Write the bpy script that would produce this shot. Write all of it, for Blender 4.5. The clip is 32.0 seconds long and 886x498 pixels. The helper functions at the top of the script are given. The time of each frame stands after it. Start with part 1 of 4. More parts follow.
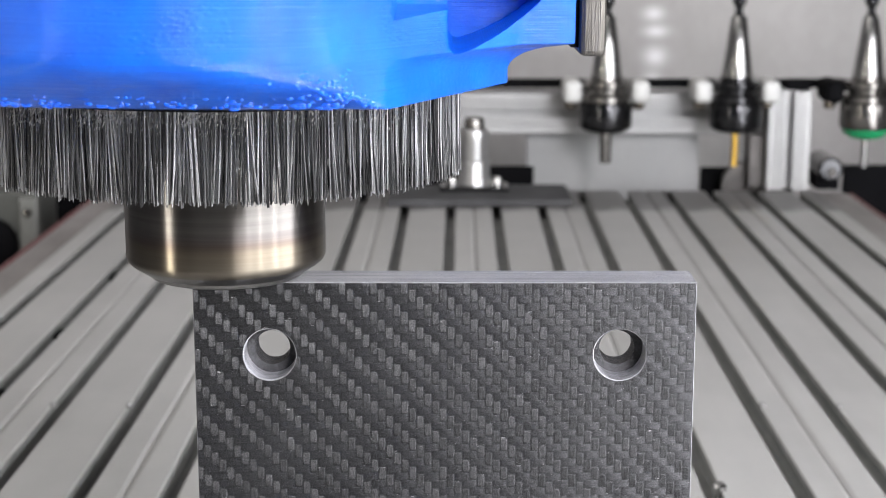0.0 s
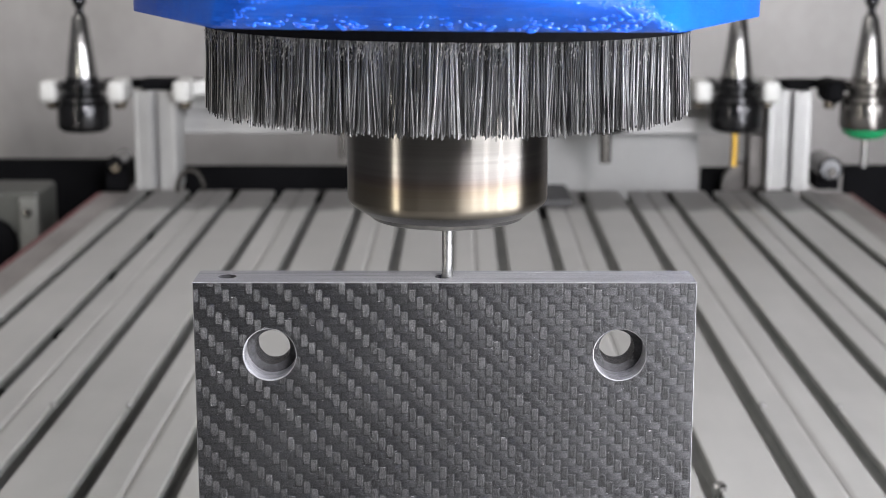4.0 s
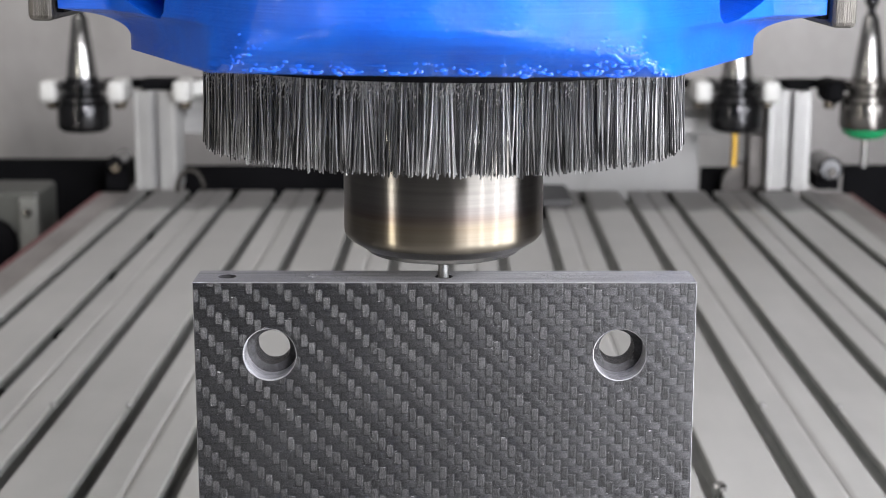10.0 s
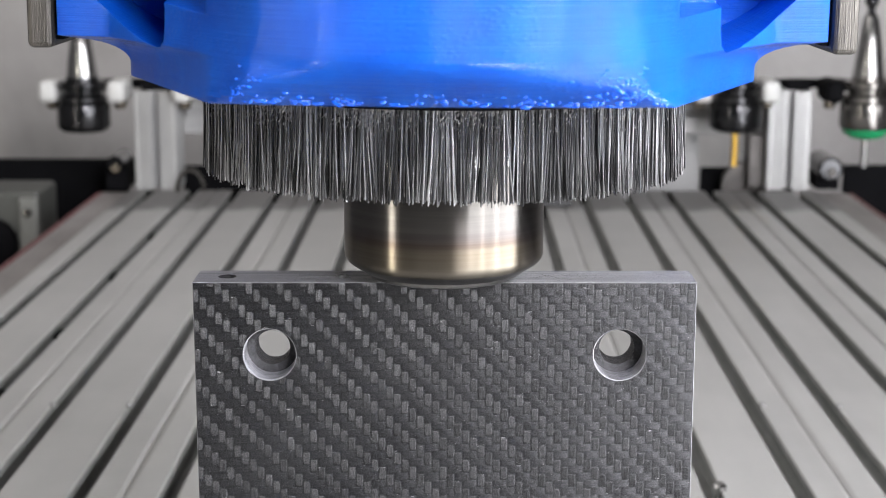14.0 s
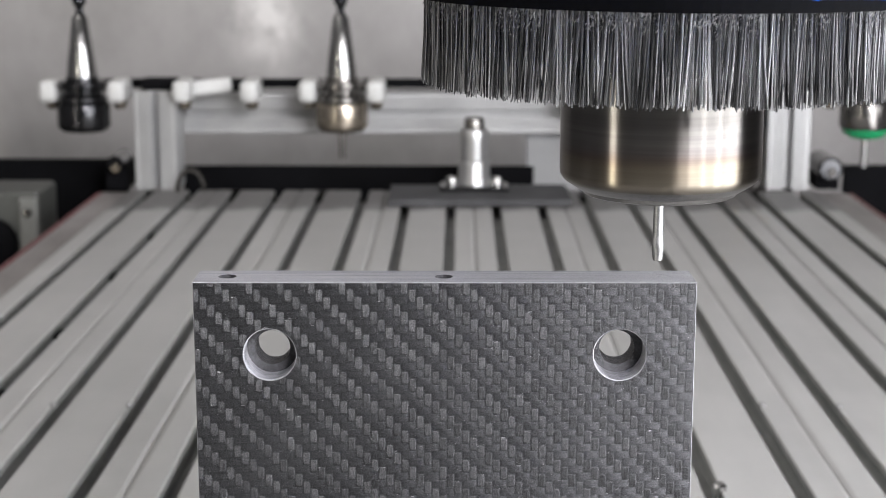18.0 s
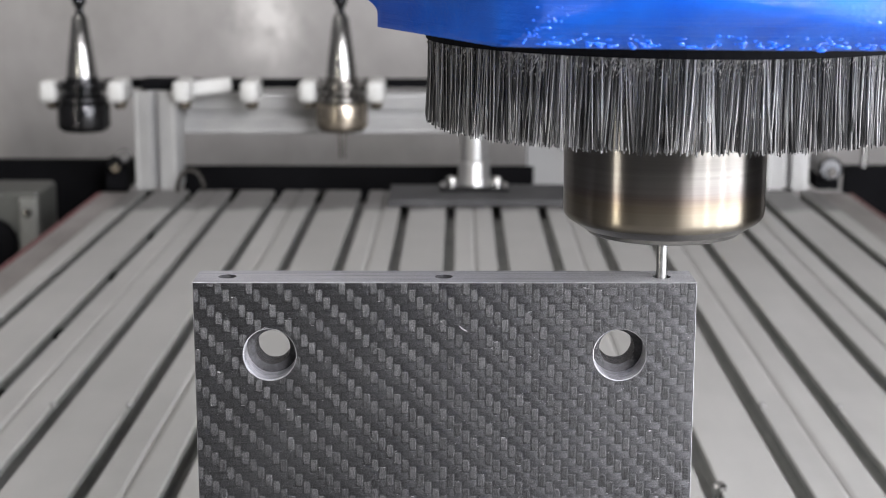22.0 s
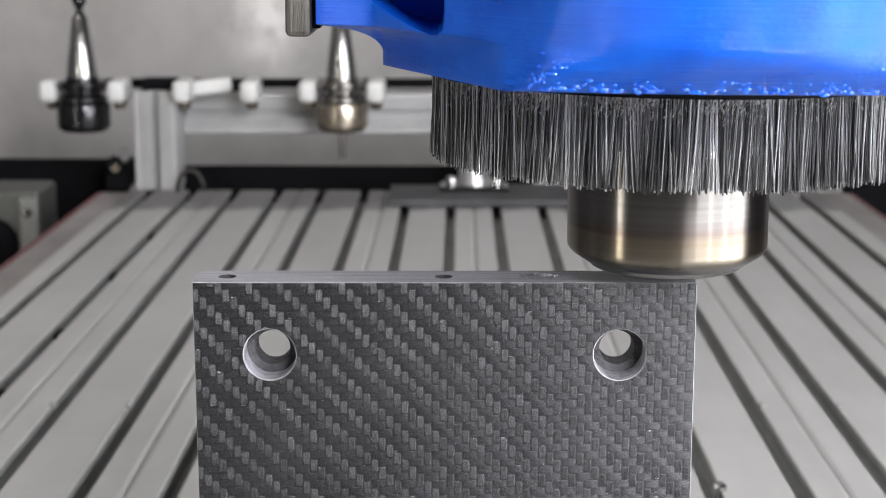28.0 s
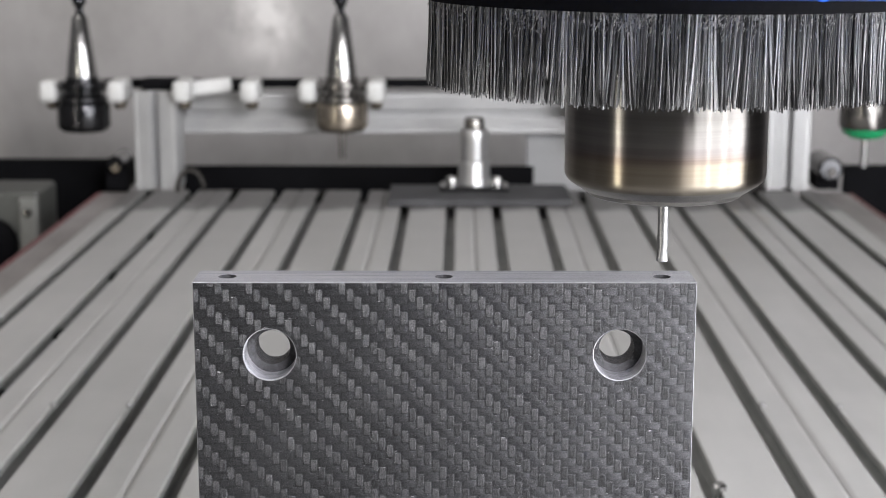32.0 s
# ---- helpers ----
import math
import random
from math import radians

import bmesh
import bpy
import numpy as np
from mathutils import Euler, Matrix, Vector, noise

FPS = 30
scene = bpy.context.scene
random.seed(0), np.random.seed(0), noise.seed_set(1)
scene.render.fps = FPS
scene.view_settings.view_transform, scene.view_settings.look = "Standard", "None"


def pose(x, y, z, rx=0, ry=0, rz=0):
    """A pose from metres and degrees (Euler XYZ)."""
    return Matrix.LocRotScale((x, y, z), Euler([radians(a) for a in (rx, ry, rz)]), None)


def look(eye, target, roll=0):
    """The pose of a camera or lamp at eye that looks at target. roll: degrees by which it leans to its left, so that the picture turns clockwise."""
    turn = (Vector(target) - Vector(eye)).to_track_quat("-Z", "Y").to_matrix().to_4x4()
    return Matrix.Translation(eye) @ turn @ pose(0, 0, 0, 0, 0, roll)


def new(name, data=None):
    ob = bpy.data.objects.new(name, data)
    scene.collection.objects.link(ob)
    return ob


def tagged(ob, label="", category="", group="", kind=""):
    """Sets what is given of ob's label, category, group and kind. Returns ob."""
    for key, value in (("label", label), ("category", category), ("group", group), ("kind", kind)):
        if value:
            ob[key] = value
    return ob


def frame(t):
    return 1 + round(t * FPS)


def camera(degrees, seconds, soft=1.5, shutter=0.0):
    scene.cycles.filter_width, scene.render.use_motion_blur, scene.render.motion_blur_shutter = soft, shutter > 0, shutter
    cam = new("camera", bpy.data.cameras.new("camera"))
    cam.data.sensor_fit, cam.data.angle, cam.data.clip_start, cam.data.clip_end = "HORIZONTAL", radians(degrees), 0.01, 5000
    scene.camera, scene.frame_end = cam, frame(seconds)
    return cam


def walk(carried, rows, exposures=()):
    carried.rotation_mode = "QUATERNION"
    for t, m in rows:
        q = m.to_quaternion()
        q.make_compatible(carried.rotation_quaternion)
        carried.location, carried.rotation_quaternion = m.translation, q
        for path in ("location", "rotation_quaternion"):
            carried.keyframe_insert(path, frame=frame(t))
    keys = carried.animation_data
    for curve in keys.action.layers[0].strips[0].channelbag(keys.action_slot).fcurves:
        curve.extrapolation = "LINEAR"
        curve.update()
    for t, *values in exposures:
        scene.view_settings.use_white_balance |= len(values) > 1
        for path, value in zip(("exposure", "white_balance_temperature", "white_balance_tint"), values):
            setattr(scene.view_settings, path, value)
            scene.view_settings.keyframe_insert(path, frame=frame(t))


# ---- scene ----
# A still camera close to a carbon plate on the bed of a small milling machine.
cam = camera(30.56, 32.0, soft=0.75)
EYE = pose(0, 0, 0.249, 78.44, 0, 0.1)
walk(cam, [(0, EYE), (32, EYE)])
cam.data.dof.use_dof = True
cam.data.dof.focus_distance = 0.384
cam.data.dof.aperture_fstop = 33.0

# ---------------------------------------------------------------- light
world = bpy.data.worlds.new("room")
scene.world = world
world.use_nodes = True
world.node_tree.nodes["Background"].inputs[0].default_value = (0.9, 0.95, 1.0, 1)
world.node_tree.nodes["Background"].inputs[1].default_value = 0.3
scene.view_settings.exposure = 0.5


def area_lamp(name, eye, target, sx, sy, watts, color=(1, 1, 1)):
    data = bpy.data.lights.new(name, "AREA")
    data.shape, data.size, data.size_y = "RECTANGLE", sx, sy
    data.energy, data.color = watts, color
    ob = new(name, data)
    ob.matrix_world = look(eye, target)
    return ob


area_lamp("window_light", (0.72, -0.14, 0.15), (-0.25, 0.2, 0.1), 1.1, 1.3, 29, (0.95, 0.96, 1.0))
# added fill from the right for the bristles and the shoe's flank
area_lamp("side_fill_light", (1.3, 0.22, 0.45), (0, 0.36, 0.2), 0.5, 0.6, 4.2, (0.95, 0.96, 1.0))
area_lamp("window_strip_light", (0.66, -0.3, 0.1), (0, 0.38, 0.1), 0.02, 1.3, 1.1, (1.0, 0.99, 0.97))
area_lamp("window_strip_light", (0.86, -0.06, 0.1), (0, 0.38, 0.1), 0.022, 1.3, 1.3, (1.0, 0.99, 0.97))
area_lamp("led_strip_light", (-1.1, -0.2, 0.12), (0, 0.4, 0.1), 0.018, 1.6, 3.4, (1.0, 0.95, 0.85))
area_lamp("led_strip_light", (-1.08, -0.27, 0.12), (0, 0.4, 0.1), 0.01, 1.6, 1.6, (1.0, 0.95, 0.85))
# added fill behind the camera, well below the ceiling, to brighten the plate's weave
area_lamp("front_fill_light", (0.53, -0.8, 0.82), (0.1, 0.4, 0.12), 0.4, 0.7, 24, (0.98, 0.96, 1.0))
area_lamp("ceiling_light", (-0.7, 0.62, 1.7), (-0.4, 0.72, 0), 1.3, 1.3, 9.6, (1.0, 0.965, 0.935))

# ---------------------------------------------------------------- materials


class Nodes:
    def __init__(self, name):
        self.mat = bpy.data.materials.new(name)
        self.mat.use_nodes = True
        self.t = self.mat.node_tree
        self.b = self.t.nodes["Principled BSDF"]
        self.coord = self.t.nodes.new("ShaderNodeTexCoord")

    def add(self, kind, **inputs):
        n = self.t.nodes.new(kind)
        for k, v in inputs.items():
            self.put(n.inputs[k], v)
        return n

    def put(self, socket, v):
        if isinstance(v, bpy.types.NodeSocket):
            self.t.links.new(v, socket)
        else:
            socket.default_value = v

    def math(self, op, a, b=None, c=None):
        n = self.t.nodes.new("ShaderNodeMath")
        n.operation = op
        for s, v in zip(n.inputs, (a, b, c)):
            if v is not None:
                self.put(s, v)
        return n.outputs[0]

    def noise(self, scale, detail=4.0, stretch=(1, 1, 1), rough=0.55):
        m = self.t.nodes.new("ShaderNodeMapping")
        m.inputs["Scale"].default_value = stretch
        self.put(m.inputs["Vector"], self.coord.outputs["Object"])
        n = self.t.nodes.new("ShaderNodeTexNoise")
        self.put(n.inputs["Vector"], m.outputs[0])
        n.inputs["Scale"].default_value, n.inputs["Detail"].default_value = scale, detail
        n.inputs["Roughness"].default_value = rough
        return n.outputs["Fac"]

    def ramp(self, fac, stops):
        r = self.t.nodes.new("ShaderNodeValToRGB")
        self.put(r.inputs[0], fac)
        e = r.color_ramp.elements
        while len(e) < len(stops):
            e.new(0.5)
        for el, (p, c) in zip(e, stops):
            el.position = p
            el.color = (*c, 1) if len(c) == 3 else c
        return r.outputs[0]

    def mix(self, fac, a, b, blend="MIX"):
        m = self.t.nodes.new("ShaderNodeMix")
        m.data_type, m.blend_type = "RGBA", blend
        self.put(m.inputs[0], fac)
        self.put(m.inputs[6], (*a, 1) if isinstance(a, tuple) and len(a) == 3 else a)
        self.put(m.inputs[7], (*b, 1) if isinstance(b, tuple) and len(b) == 3 else b)
        return m.outputs[2]

    def bump(self, height, strength=0.3, distance=0.001):
        n = self.add("ShaderNodeBump", Height=height, Strength=strength, Distance=distance)
        self.put(self.b.inputs["Normal"], n.outputs[0])
        return n

    def set(self, **kw):
        for k, v in kw.items():
            self.put(self.b.inputs[k.replace("_", " ")], (*v, 1) if isinstance(v, tuple) and len(v) == 3 else v)
        return self


def plain(name, dark, light, rough=0.5, metal=0.0, big=30.0, fine=700.0, bump=0.15, stretch=(1, 1, 1), spread=0.12, **kw):
    """A painted, moulded or metal surface with stains at two scales."""
    n = Nodes(name)
    a, b = n.noise(big, 5.0, stretch), n.noise(fine, 3.0, stretch)
    f = n.math("MULTIPLY_ADD", b, 0.35, n.math("MULTIPLY", a, 0.65))
    n.set(Base_Color=n.ramp(f, [(0.35, dark), (0.65, light)]), Metallic=metal, **kw)
    n.set(Roughness=n.math("MULTIPLY_ADD", f, spread, rough - spread / 2))
    if bump:
        n.bump(b, bump, 0.0004)
    return n.mat


def anodised_planks():
    """Matt grey anodising, wiped in streaks, its back ends grimy and darkened by painted rack shade."""
    n = Nodes("anodised_aluminium")
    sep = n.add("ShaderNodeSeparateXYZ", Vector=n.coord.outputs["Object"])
    a, b, c = n.noise(6.0, 5.0, (4, 0.6, 1)), n.noise(900.0, 3.0, (4, 0.6, 1)), n.noise(22.0, 4.0)
    f = n.math("MULTIPLY_ADD", b, 0.3, n.math("MULTIPLY_ADD", a, 0.45, n.math("MULTIPLY", c, 0.25)))
    col = n.ramp(f, [(0.36, (0.338, 0.335, 0.326)), (0.64, (0.435, 0.432, 0.422))])
    # the back ends darken: smudged dirt plus the rack's shadow, put into the colour
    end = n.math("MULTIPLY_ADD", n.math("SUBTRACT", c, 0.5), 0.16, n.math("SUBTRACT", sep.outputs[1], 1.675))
    grime_shade = n.math("MULTIPLY", n.math("MINIMUM", 1.0, n.math("MAXIMUM", 0.0, n.math("MULTIPLY", end, 34.0))), 0.82)
    col = n.mix(grime_shade, col, (0.1, 0.095, 0.095))
    n.set(Base_Color=col, Metallic=0.25, Roughness=n.math("MULTIPLY_ADD", f, 0.2, 0.4))
    n.bump(b, 0.08, 0.0004)
    return n.mat


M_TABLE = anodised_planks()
# darker plank colour for the slots' insides, with their shade painted in
M_SLOT = plain("shaded_slot", (0.2, 0.206, 0.2), (0.32, 0.322, 0.31), 0.6, 0.2, 40.0, 700.0, 0.2)
M_PROFILE = plain("extruded_aluminium", (0.29, 0.29, 0.29), (0.39, 0.39, 0.385), 0.5, 0.45, 20.0, 800.0, 0.05)
M_EDGE_RAIL = plain("worn_rail", (0.15, 0.135, 0.13), (0.34, 0.32, 0.31), 0.5, 0.3, 25.0, 500.0, 0.15, (1, 0.3, 1))
M_RED = plain("red_paint", (0.08, 0.018, 0.02), (0.15, 0.035, 0.038), 0.45, 0.0, 20.0)
M_ROOM = plain("room_paint", (0.12, 0.12, 0.122), (0.16, 0.16, 0.163), 0.8, 0.0, 3.0)
M_BLACK = plain("black_panel", (0.002, 0.002, 0.0025), (0.005, 0.005, 0.006), 0.75, 0.0, 15.0, Specular_IOR_Level=0.06)
M_BLACK_STEEL = plain("burnished_black_steel", (0.02, 0.02, 0.022), (0.05, 0.05, 0.052), 0.13, 0.85, 60.0)
M_STEEL = plain("ground_steel", (0.27, 0.27, 0.266), (0.38, 0.375, 0.367), 0.2, 1.0, 60.0)
M_DULL_STEEL = plain("dull_steel", (0.12, 0.113, 0.105), (0.22, 0.21, 0.2), 0.2, 0.9, 60.0)
M_BRONZE_STEEL = plain("tinted_steel", (0.24, 0.21, 0.17), (0.38, 0.33, 0.27), 0.26, 0.9, 60.0)
M_GOLD = plain("gold_coating", (0.55, 0.33, 0.06), (0.7, 0.45, 0.1), 0.3, 0.9, 300.0)
M_GREEN = plain("green_plastic", (0.01, 0.24, 0.09), (0.02, 0.36, 0.14), 0.35, 0.0, 60.0)
M_WHITE = plain("white_plastic", (0.43, 0.43, 0.42), (0.54, 0.54, 0.527), 0.4, 0.0, 60.0)
M_GREY_PLATE = plain("dark_grey_plate", (0.025, 0.025, 0.027), (0.06, 0.06, 0.063), 0.7, 0.0, 30.0)
M_PANEL = plain("grey_panel", (0.24, 0.24, 0.24), (0.31, 0.31, 0.31), 0.5, 0.1, 8.0)
M_BOX = plain("grey_enclosure", (0.04, 0.042, 0.038), (0.075, 0.077, 0.07), 0.5, 0.0, 20.0)
M_COVER = plain("pale_enclosure", (0.1, 0.102, 0.094), (0.16, 0.162, 0.15), 0.5, 0.0, 20.0)
M_PALE_CHIP = plain("pale_chip", (0.06, 0.06, 0.063), (0.2, 0.2, 0.205), 0.5, 0.0, 900.0, 3000.0)
M_CHIP = plain("carbon_dust", (0.1, 0.1, 0.105), (0.3, 0.3, 0.31), 0.8, 0.0, 900.0, 3000.0)
M_BROWN = plain("brownish_steel", (0.05, 0.045, 0.043), (0.12, 0.112, 0.106), 0.45, 0.4, 40.0)
M_SETTER = plain("satin_steel", (0.4, 0.4, 0.4), (0.52, 0.52, 0.515), 0.32, 0.85, 60.0)
M_SHOE_STEEL = plain("ribbed_magnet", (0.03, 0.028, 0.024), (0.14, 0.13, 0.118), 0.4, 0.8, 90.0, 900.0, 0.5, (4, 4, 0.2))


def carbon_weave():
    """Two-over-two twill of flat tows under a thin sanded resin skin."""
    n = Nodes("carbon_twill")
    p = 0.001894
    sep = n.add("ShaderNodeSeparateXYZ", Vector=n.coord.outputs["Object"])
    warp = n.noise(420.0, 2.0)
    wob = n.math("MULTIPLY", n.math("SUBTRACT", warp, 0.5), 0.22)
    u = n.math("ADD", n.math("MULTIPLY_ADD", sep.outputs[0], 1 / p, 40.701), wob)
    v = n.math("ADD", n.math("MULTIPLY_ADD", sep.outputs[2], 1 / p, 1.324), wob)
    i, j = n.math("FLOOR", u), n.math("FLOOR", v)
    fu, fv = n.math("FRACT", u), n.math("FRACT", v)
    k = n.math("FLOORED_MODULO", n.math("ADD", i, j), 4.0)
    up = n.math("LESS_THAN", k, 1.5)  # 1 where an upright tow lies on top
    # distance across the tow, and along its float of two cells
    a_w = n.math("ABSOLUTE", n.math("SUBTRACT", fu, 0.5))
    a_f = n.math("ABSOLUTE", n.math("SUBTRACT", fv, 0.5))
    a = n.math("ADD", n.math("MULTIPLY", up, a_w), n.math("MULTIPLY", n.math("SUBTRACT", 1.0, up), a_f))
    # along the float: cells k=0,1 upright (k falls as z falls); k=2,3 flat
    l_w = n.math("ABSOLUTE", n.math("SUBTRACT", n.math("ADD", fv, k), 1.0))
    l_f = n.math("ABSOLUTE", n.math("SUBTRACT", n.math("ADD", fu, k), 3.0))
    lng = n.math("ADD", n.math("MULTIPLY", up, l_w), n.math("MULTIPLY", n.math("SUBTRACT", 1.0, up), l_f))
    not_up = n.math("SUBTRACT", 1.0, up)
    # the upright tows stand proud with rounded ends; the flat ones merge under the sanded resin
    rim = n.math("ADD", n.math("POWER", n.math("MULTIPLY", a, 2.42), 5.0), n.math("MULTIPLY_ADD", n.math("SUBTRACT", n.noise(1300.0, 3.0, (1, 1, 1), 0.7), 0.5), 2.6, n.math("POWER", n.math("MULTIPLY", lng, 1.24), 8.0)))
    proud = n.math("MINIMUM", 1.0, n.math("MAXIMUM", 0.0, n.math("MULTIPLY", n.math("SUBTRACT", 1.05, rim), 2.0)))
    upper, lower = n.math("MULTIPLY", up, proud), n.math("MULTIPLY", not_up, proud)
    along = n.math("GREATER_THAN", upper, 0.5)
    crimp = n.math("MULTIPLY", n.math("MULTIPLY", lng, lng), n.math("MULTIPLY_ADD", up, -0.2, -0.55))
    # one shade for every float, and fine filaments along it
    cell = n.add("ShaderNodeCombineXYZ", X=n.math("ADD", i, n.math("MULTIPLY", up, 31.0)), Y=n.math("FLOOR", n.math("DIVIDE", n.math("ADD", i, j), 2.0)))
    wn = n.t.nodes.new("ShaderNodeTexWhiteNoise")
    wn.noise_dimensions = "2D"
    n.put(wn.inputs["Vector"], cell.outputs[0])
    fil_w, fil_f = n.noise(900.0, 3.0, (4, 1, 0.45), 0.8), n.noise(900.0, 3.0, (0.45, 1, 4), 0.8)
    scuff = n.noise(1500.0, 3.0, (1, 1, 1), 0.75)
    cloud = n.noise(35.0, 3.0)
    tone = n.math("ADD", n.math("MULTIPLY", wn.outputs["Value"], 0.13), n.math("ADD", n.math("MULTIPLY", fil_w, 0.6), n.math("MULTIPLY", scuff, 0.27)))
    # upright tows have paler colours of their own, with some of their sheen painted in
    up_c = n.ramp(tone, [(0.36, (0.062, 0.062, 0.065)), (0.66, (0.215, 0.215, 0.223))])
    flat_c = n.ramp(n.math("ADD", n.math("MULTIPLY", fil_f, 0.35), n.math("ADD", n.math("MULTIPLY", scuff, 0.4), n.math("MULTIPLY", cloud, 0.25))), [(0.38, (0.074, 0.075, 0.079)), (0.64, (0.17, 0.171, 0.178))])
    col = n.mix(n.math("MULTIPLY", n.math("SUBTRACT", 1.0, proud), 0.3), flat_c, (0.05, 0.051, 0.054))
    col = n.mix(upper, col, up_c)
    # sanded grain
    grain = n.ramp(n.noise(3400.0, 4.0, (1, 1, 1), 0.95), [(0.36, (0.22, 0.22, 0.22)), (0.5, (0.68, 0.68, 0.68)), (0.64, (1.25, 1.25, 1.25))])
    col = n.mix(1.0, col, grain, "MULTIPLY")
    # pale dust specks, and scratches where the resin chipped off a float's end
    speck = n.math("GREATER_THAN", n.noise(2300.0, 2.0), 0.7)
    nick = n.math("MULTIPLY", n.math("GREATER_THAN", lng, 0.66), n.math("MULTIPLY", up, n.math("GREATER_THAN", n.noise(760.0, 3.0, (0.6, 1, 2.2)), 0.66)))
    col = n.mix(n.math("MULTIPLY", n.math("MAXIMUM", speck, nick), 0.5), col, (0.55, 0.55, 0.56))
    tang = n.add("ShaderNodeCombineXYZ", X=along, Z=n.math("SUBTRACT", 1.0, along))
    n.set(Base_Color=col, Roughness=n.math("MULTIPLY_ADD", upper, 0.12, n.math("MULTIPLY_ADD", lower, -0.05, 0.48)), Anisotropic=0.985, Metallic=0.92, Tangent=tang.outputs[0])
    n.set(Coat_Weight=0.04, Coat_Roughness=0.4)
    n.bump(n.math("ADD", n.math("ADD", n.math("MULTIPLY_ADD", lower, 0.1, n.math("MULTIPLY", upper, 0.55)), crimp), n.math("MULTIPLY", n.noise(3600.0, 3.0), 0.55)), 0.8, 0.0001)
    return n.mat


def machined_carbon():
    """Sawn laminate edge: pale dusty plies in fine layers along y."""
    n = Nodes("sawn_carbon_edge")
    lay, grain = n.noise(500.0, 3.0, (0.04, 5, 0.04)), n.noise(2200.0, 3.0, (1, 1, 1), 0.75)
    f = n.math("ADD", n.math("MULTIPLY", lay, 0.5), n.math("MULTIPLY", grain, 0.5))
    n.set(Base_Color=n.ramp(f, [(0.34, (0.11, 0.11, 0.118)), (0.66, (0.38, 0.38, 0.4))]), Roughness=0.6)
    n.bump(f, 0.7, 0.0003)
    return n.mat


def blue_print():
    """Glossy printed plastic with fine layers along z."""
    n = Nodes("blue_printed_plastic")
    lay = n.noise(260.0, 2.0, (0.06, 0.06, 12))
    wave = n.noise(220.0, 3.0, (0.35, 0.35, 1.4))
    blot = n.noise(70.0, 4.0)
    sep = n.add("ShaderNodeSeparateXYZ", Vector=n.coord.outputs["Object"])
    # small blobs left by the nozzle, thickest along the lowest layers
    place = n.add("ShaderNodeMapping", Vector=n.coord.outputs["Object"], Scale=(1, 1, 1.5))
    blobs = n.add("ShaderNodeTexVoronoi", Vector=place.outputs[0], Scale=620.0)
    drop = n.math("MAXIMUM", 0.0, n.math("SUBTRACT", 0.5, blobs.outputs["Distance"]))
    lowest = n.math("MULTIPLY_ADD", n.math("LESS_THAN", sep.outputs[2], 0.0042), 1.0, n.math("MULTIPLY", n.math("GREATER_THAN", n.noise(45.0, 2.0), 0.5), 0.5))
    lip = n.math("MULTIPLY", drop, lowest)
    n.set(Base_Color=n.ramp(blot, [(0.3, (0.002, 0.054, 0.38)), (0.7, (0.003, 0.092, 0.52))]), Roughness=n.math("MULTIPLY_ADD", blot, 0.2, 0.35))
    # the round backs of the printed layers spread a highlight upright
    turn = n.math("SINE", n.math("MULTIPLY_ADD", sep.outputs[2], 2 * math.pi / 0.00022, n.math("MULTIPLY", blot, 3.0)))
    back = n.add("ShaderNodeBump", Height=n.math("ADD", n.math("MULTIPLY", turn, 0.5), n.math("ADD", n.math("MULTIPLY", wave, 0.8), n.math("MULTIPLY", lip, 6.0))), Strength=1.0, Distance=0.00007)
    n.set(Specular_IOR_Level=0.06, Coat_Weight=0.65, Coat_Roughness=0.06, Coat_Normal=back.outputs[0])
    n.bump(n.math("ADD", n.math("MULTIPLY", lay, 1.0), n.math("ADD", n.math("MULTIPLY", wave, 0.5), n.math("ADD", n.math("MULTIPLY", blot, 0.6), n.math("MULTIPLY", lip, 1.3)))), 0.35, 0.0006)
    return n.mat


def turned_steel():
    """Hardened turned nut: bright above, straw and blue temper bands round it."""
    n = Nodes("turned_tempered_steel")
    sep = n.add("ShaderNodeSeparateXYZ", Vector=n.coord.outputs["Object"])
    z = n.math("ADD", sep.outputs[2], n.math("MULTIPLY", n.math("SUBTRACT", n.noise(60.0, 2.0), 0.5), 0.0008))
    f = n.math("DIVIDE", n.math("SUBTRACT", z, 0.0188), 0.026)
    band = n.ramp(f, [(0.0, (0.3, 0.29, 0.28)), (0.17, (0.5, 0.45, 0.36)), (0.33, (0.44, 0.375, 0.285)), (0.40, (0.27, 0.22, 0.2)),
                      (0.46, (0.3, 0.28, 0.28)), (0.56, (0.34, 0.33, 0.33)), (0.75, (0.3, 0.295, 0.29)), (1.0, (0.36, 0.355, 0.35))])
    ring = n.noise(900.0, 2.0, (0.02, 0.02, 1))
    band = n.mix(1.0, band, (0.37, 0.355, 0.337), "MULTIPLY")
    col = n.mix(0.1, band, n.ramp(ring, [(0.3, (0.18, 0.17, 0.16)), (0.7, (0.45, 0.43, 0.4))]))
    tan = n.t.nodes.new("ShaderNodeTangent")
    tan.direction_type, tan.axis = "RADIAL", "Z"
    n.set(Base_Color=col, Metallic=1.0, Roughness=0.28, Anisotropic=0.97, Anisotropic_Rotation=0.25, Tangent=tan.outputs[0])
    return n.mat


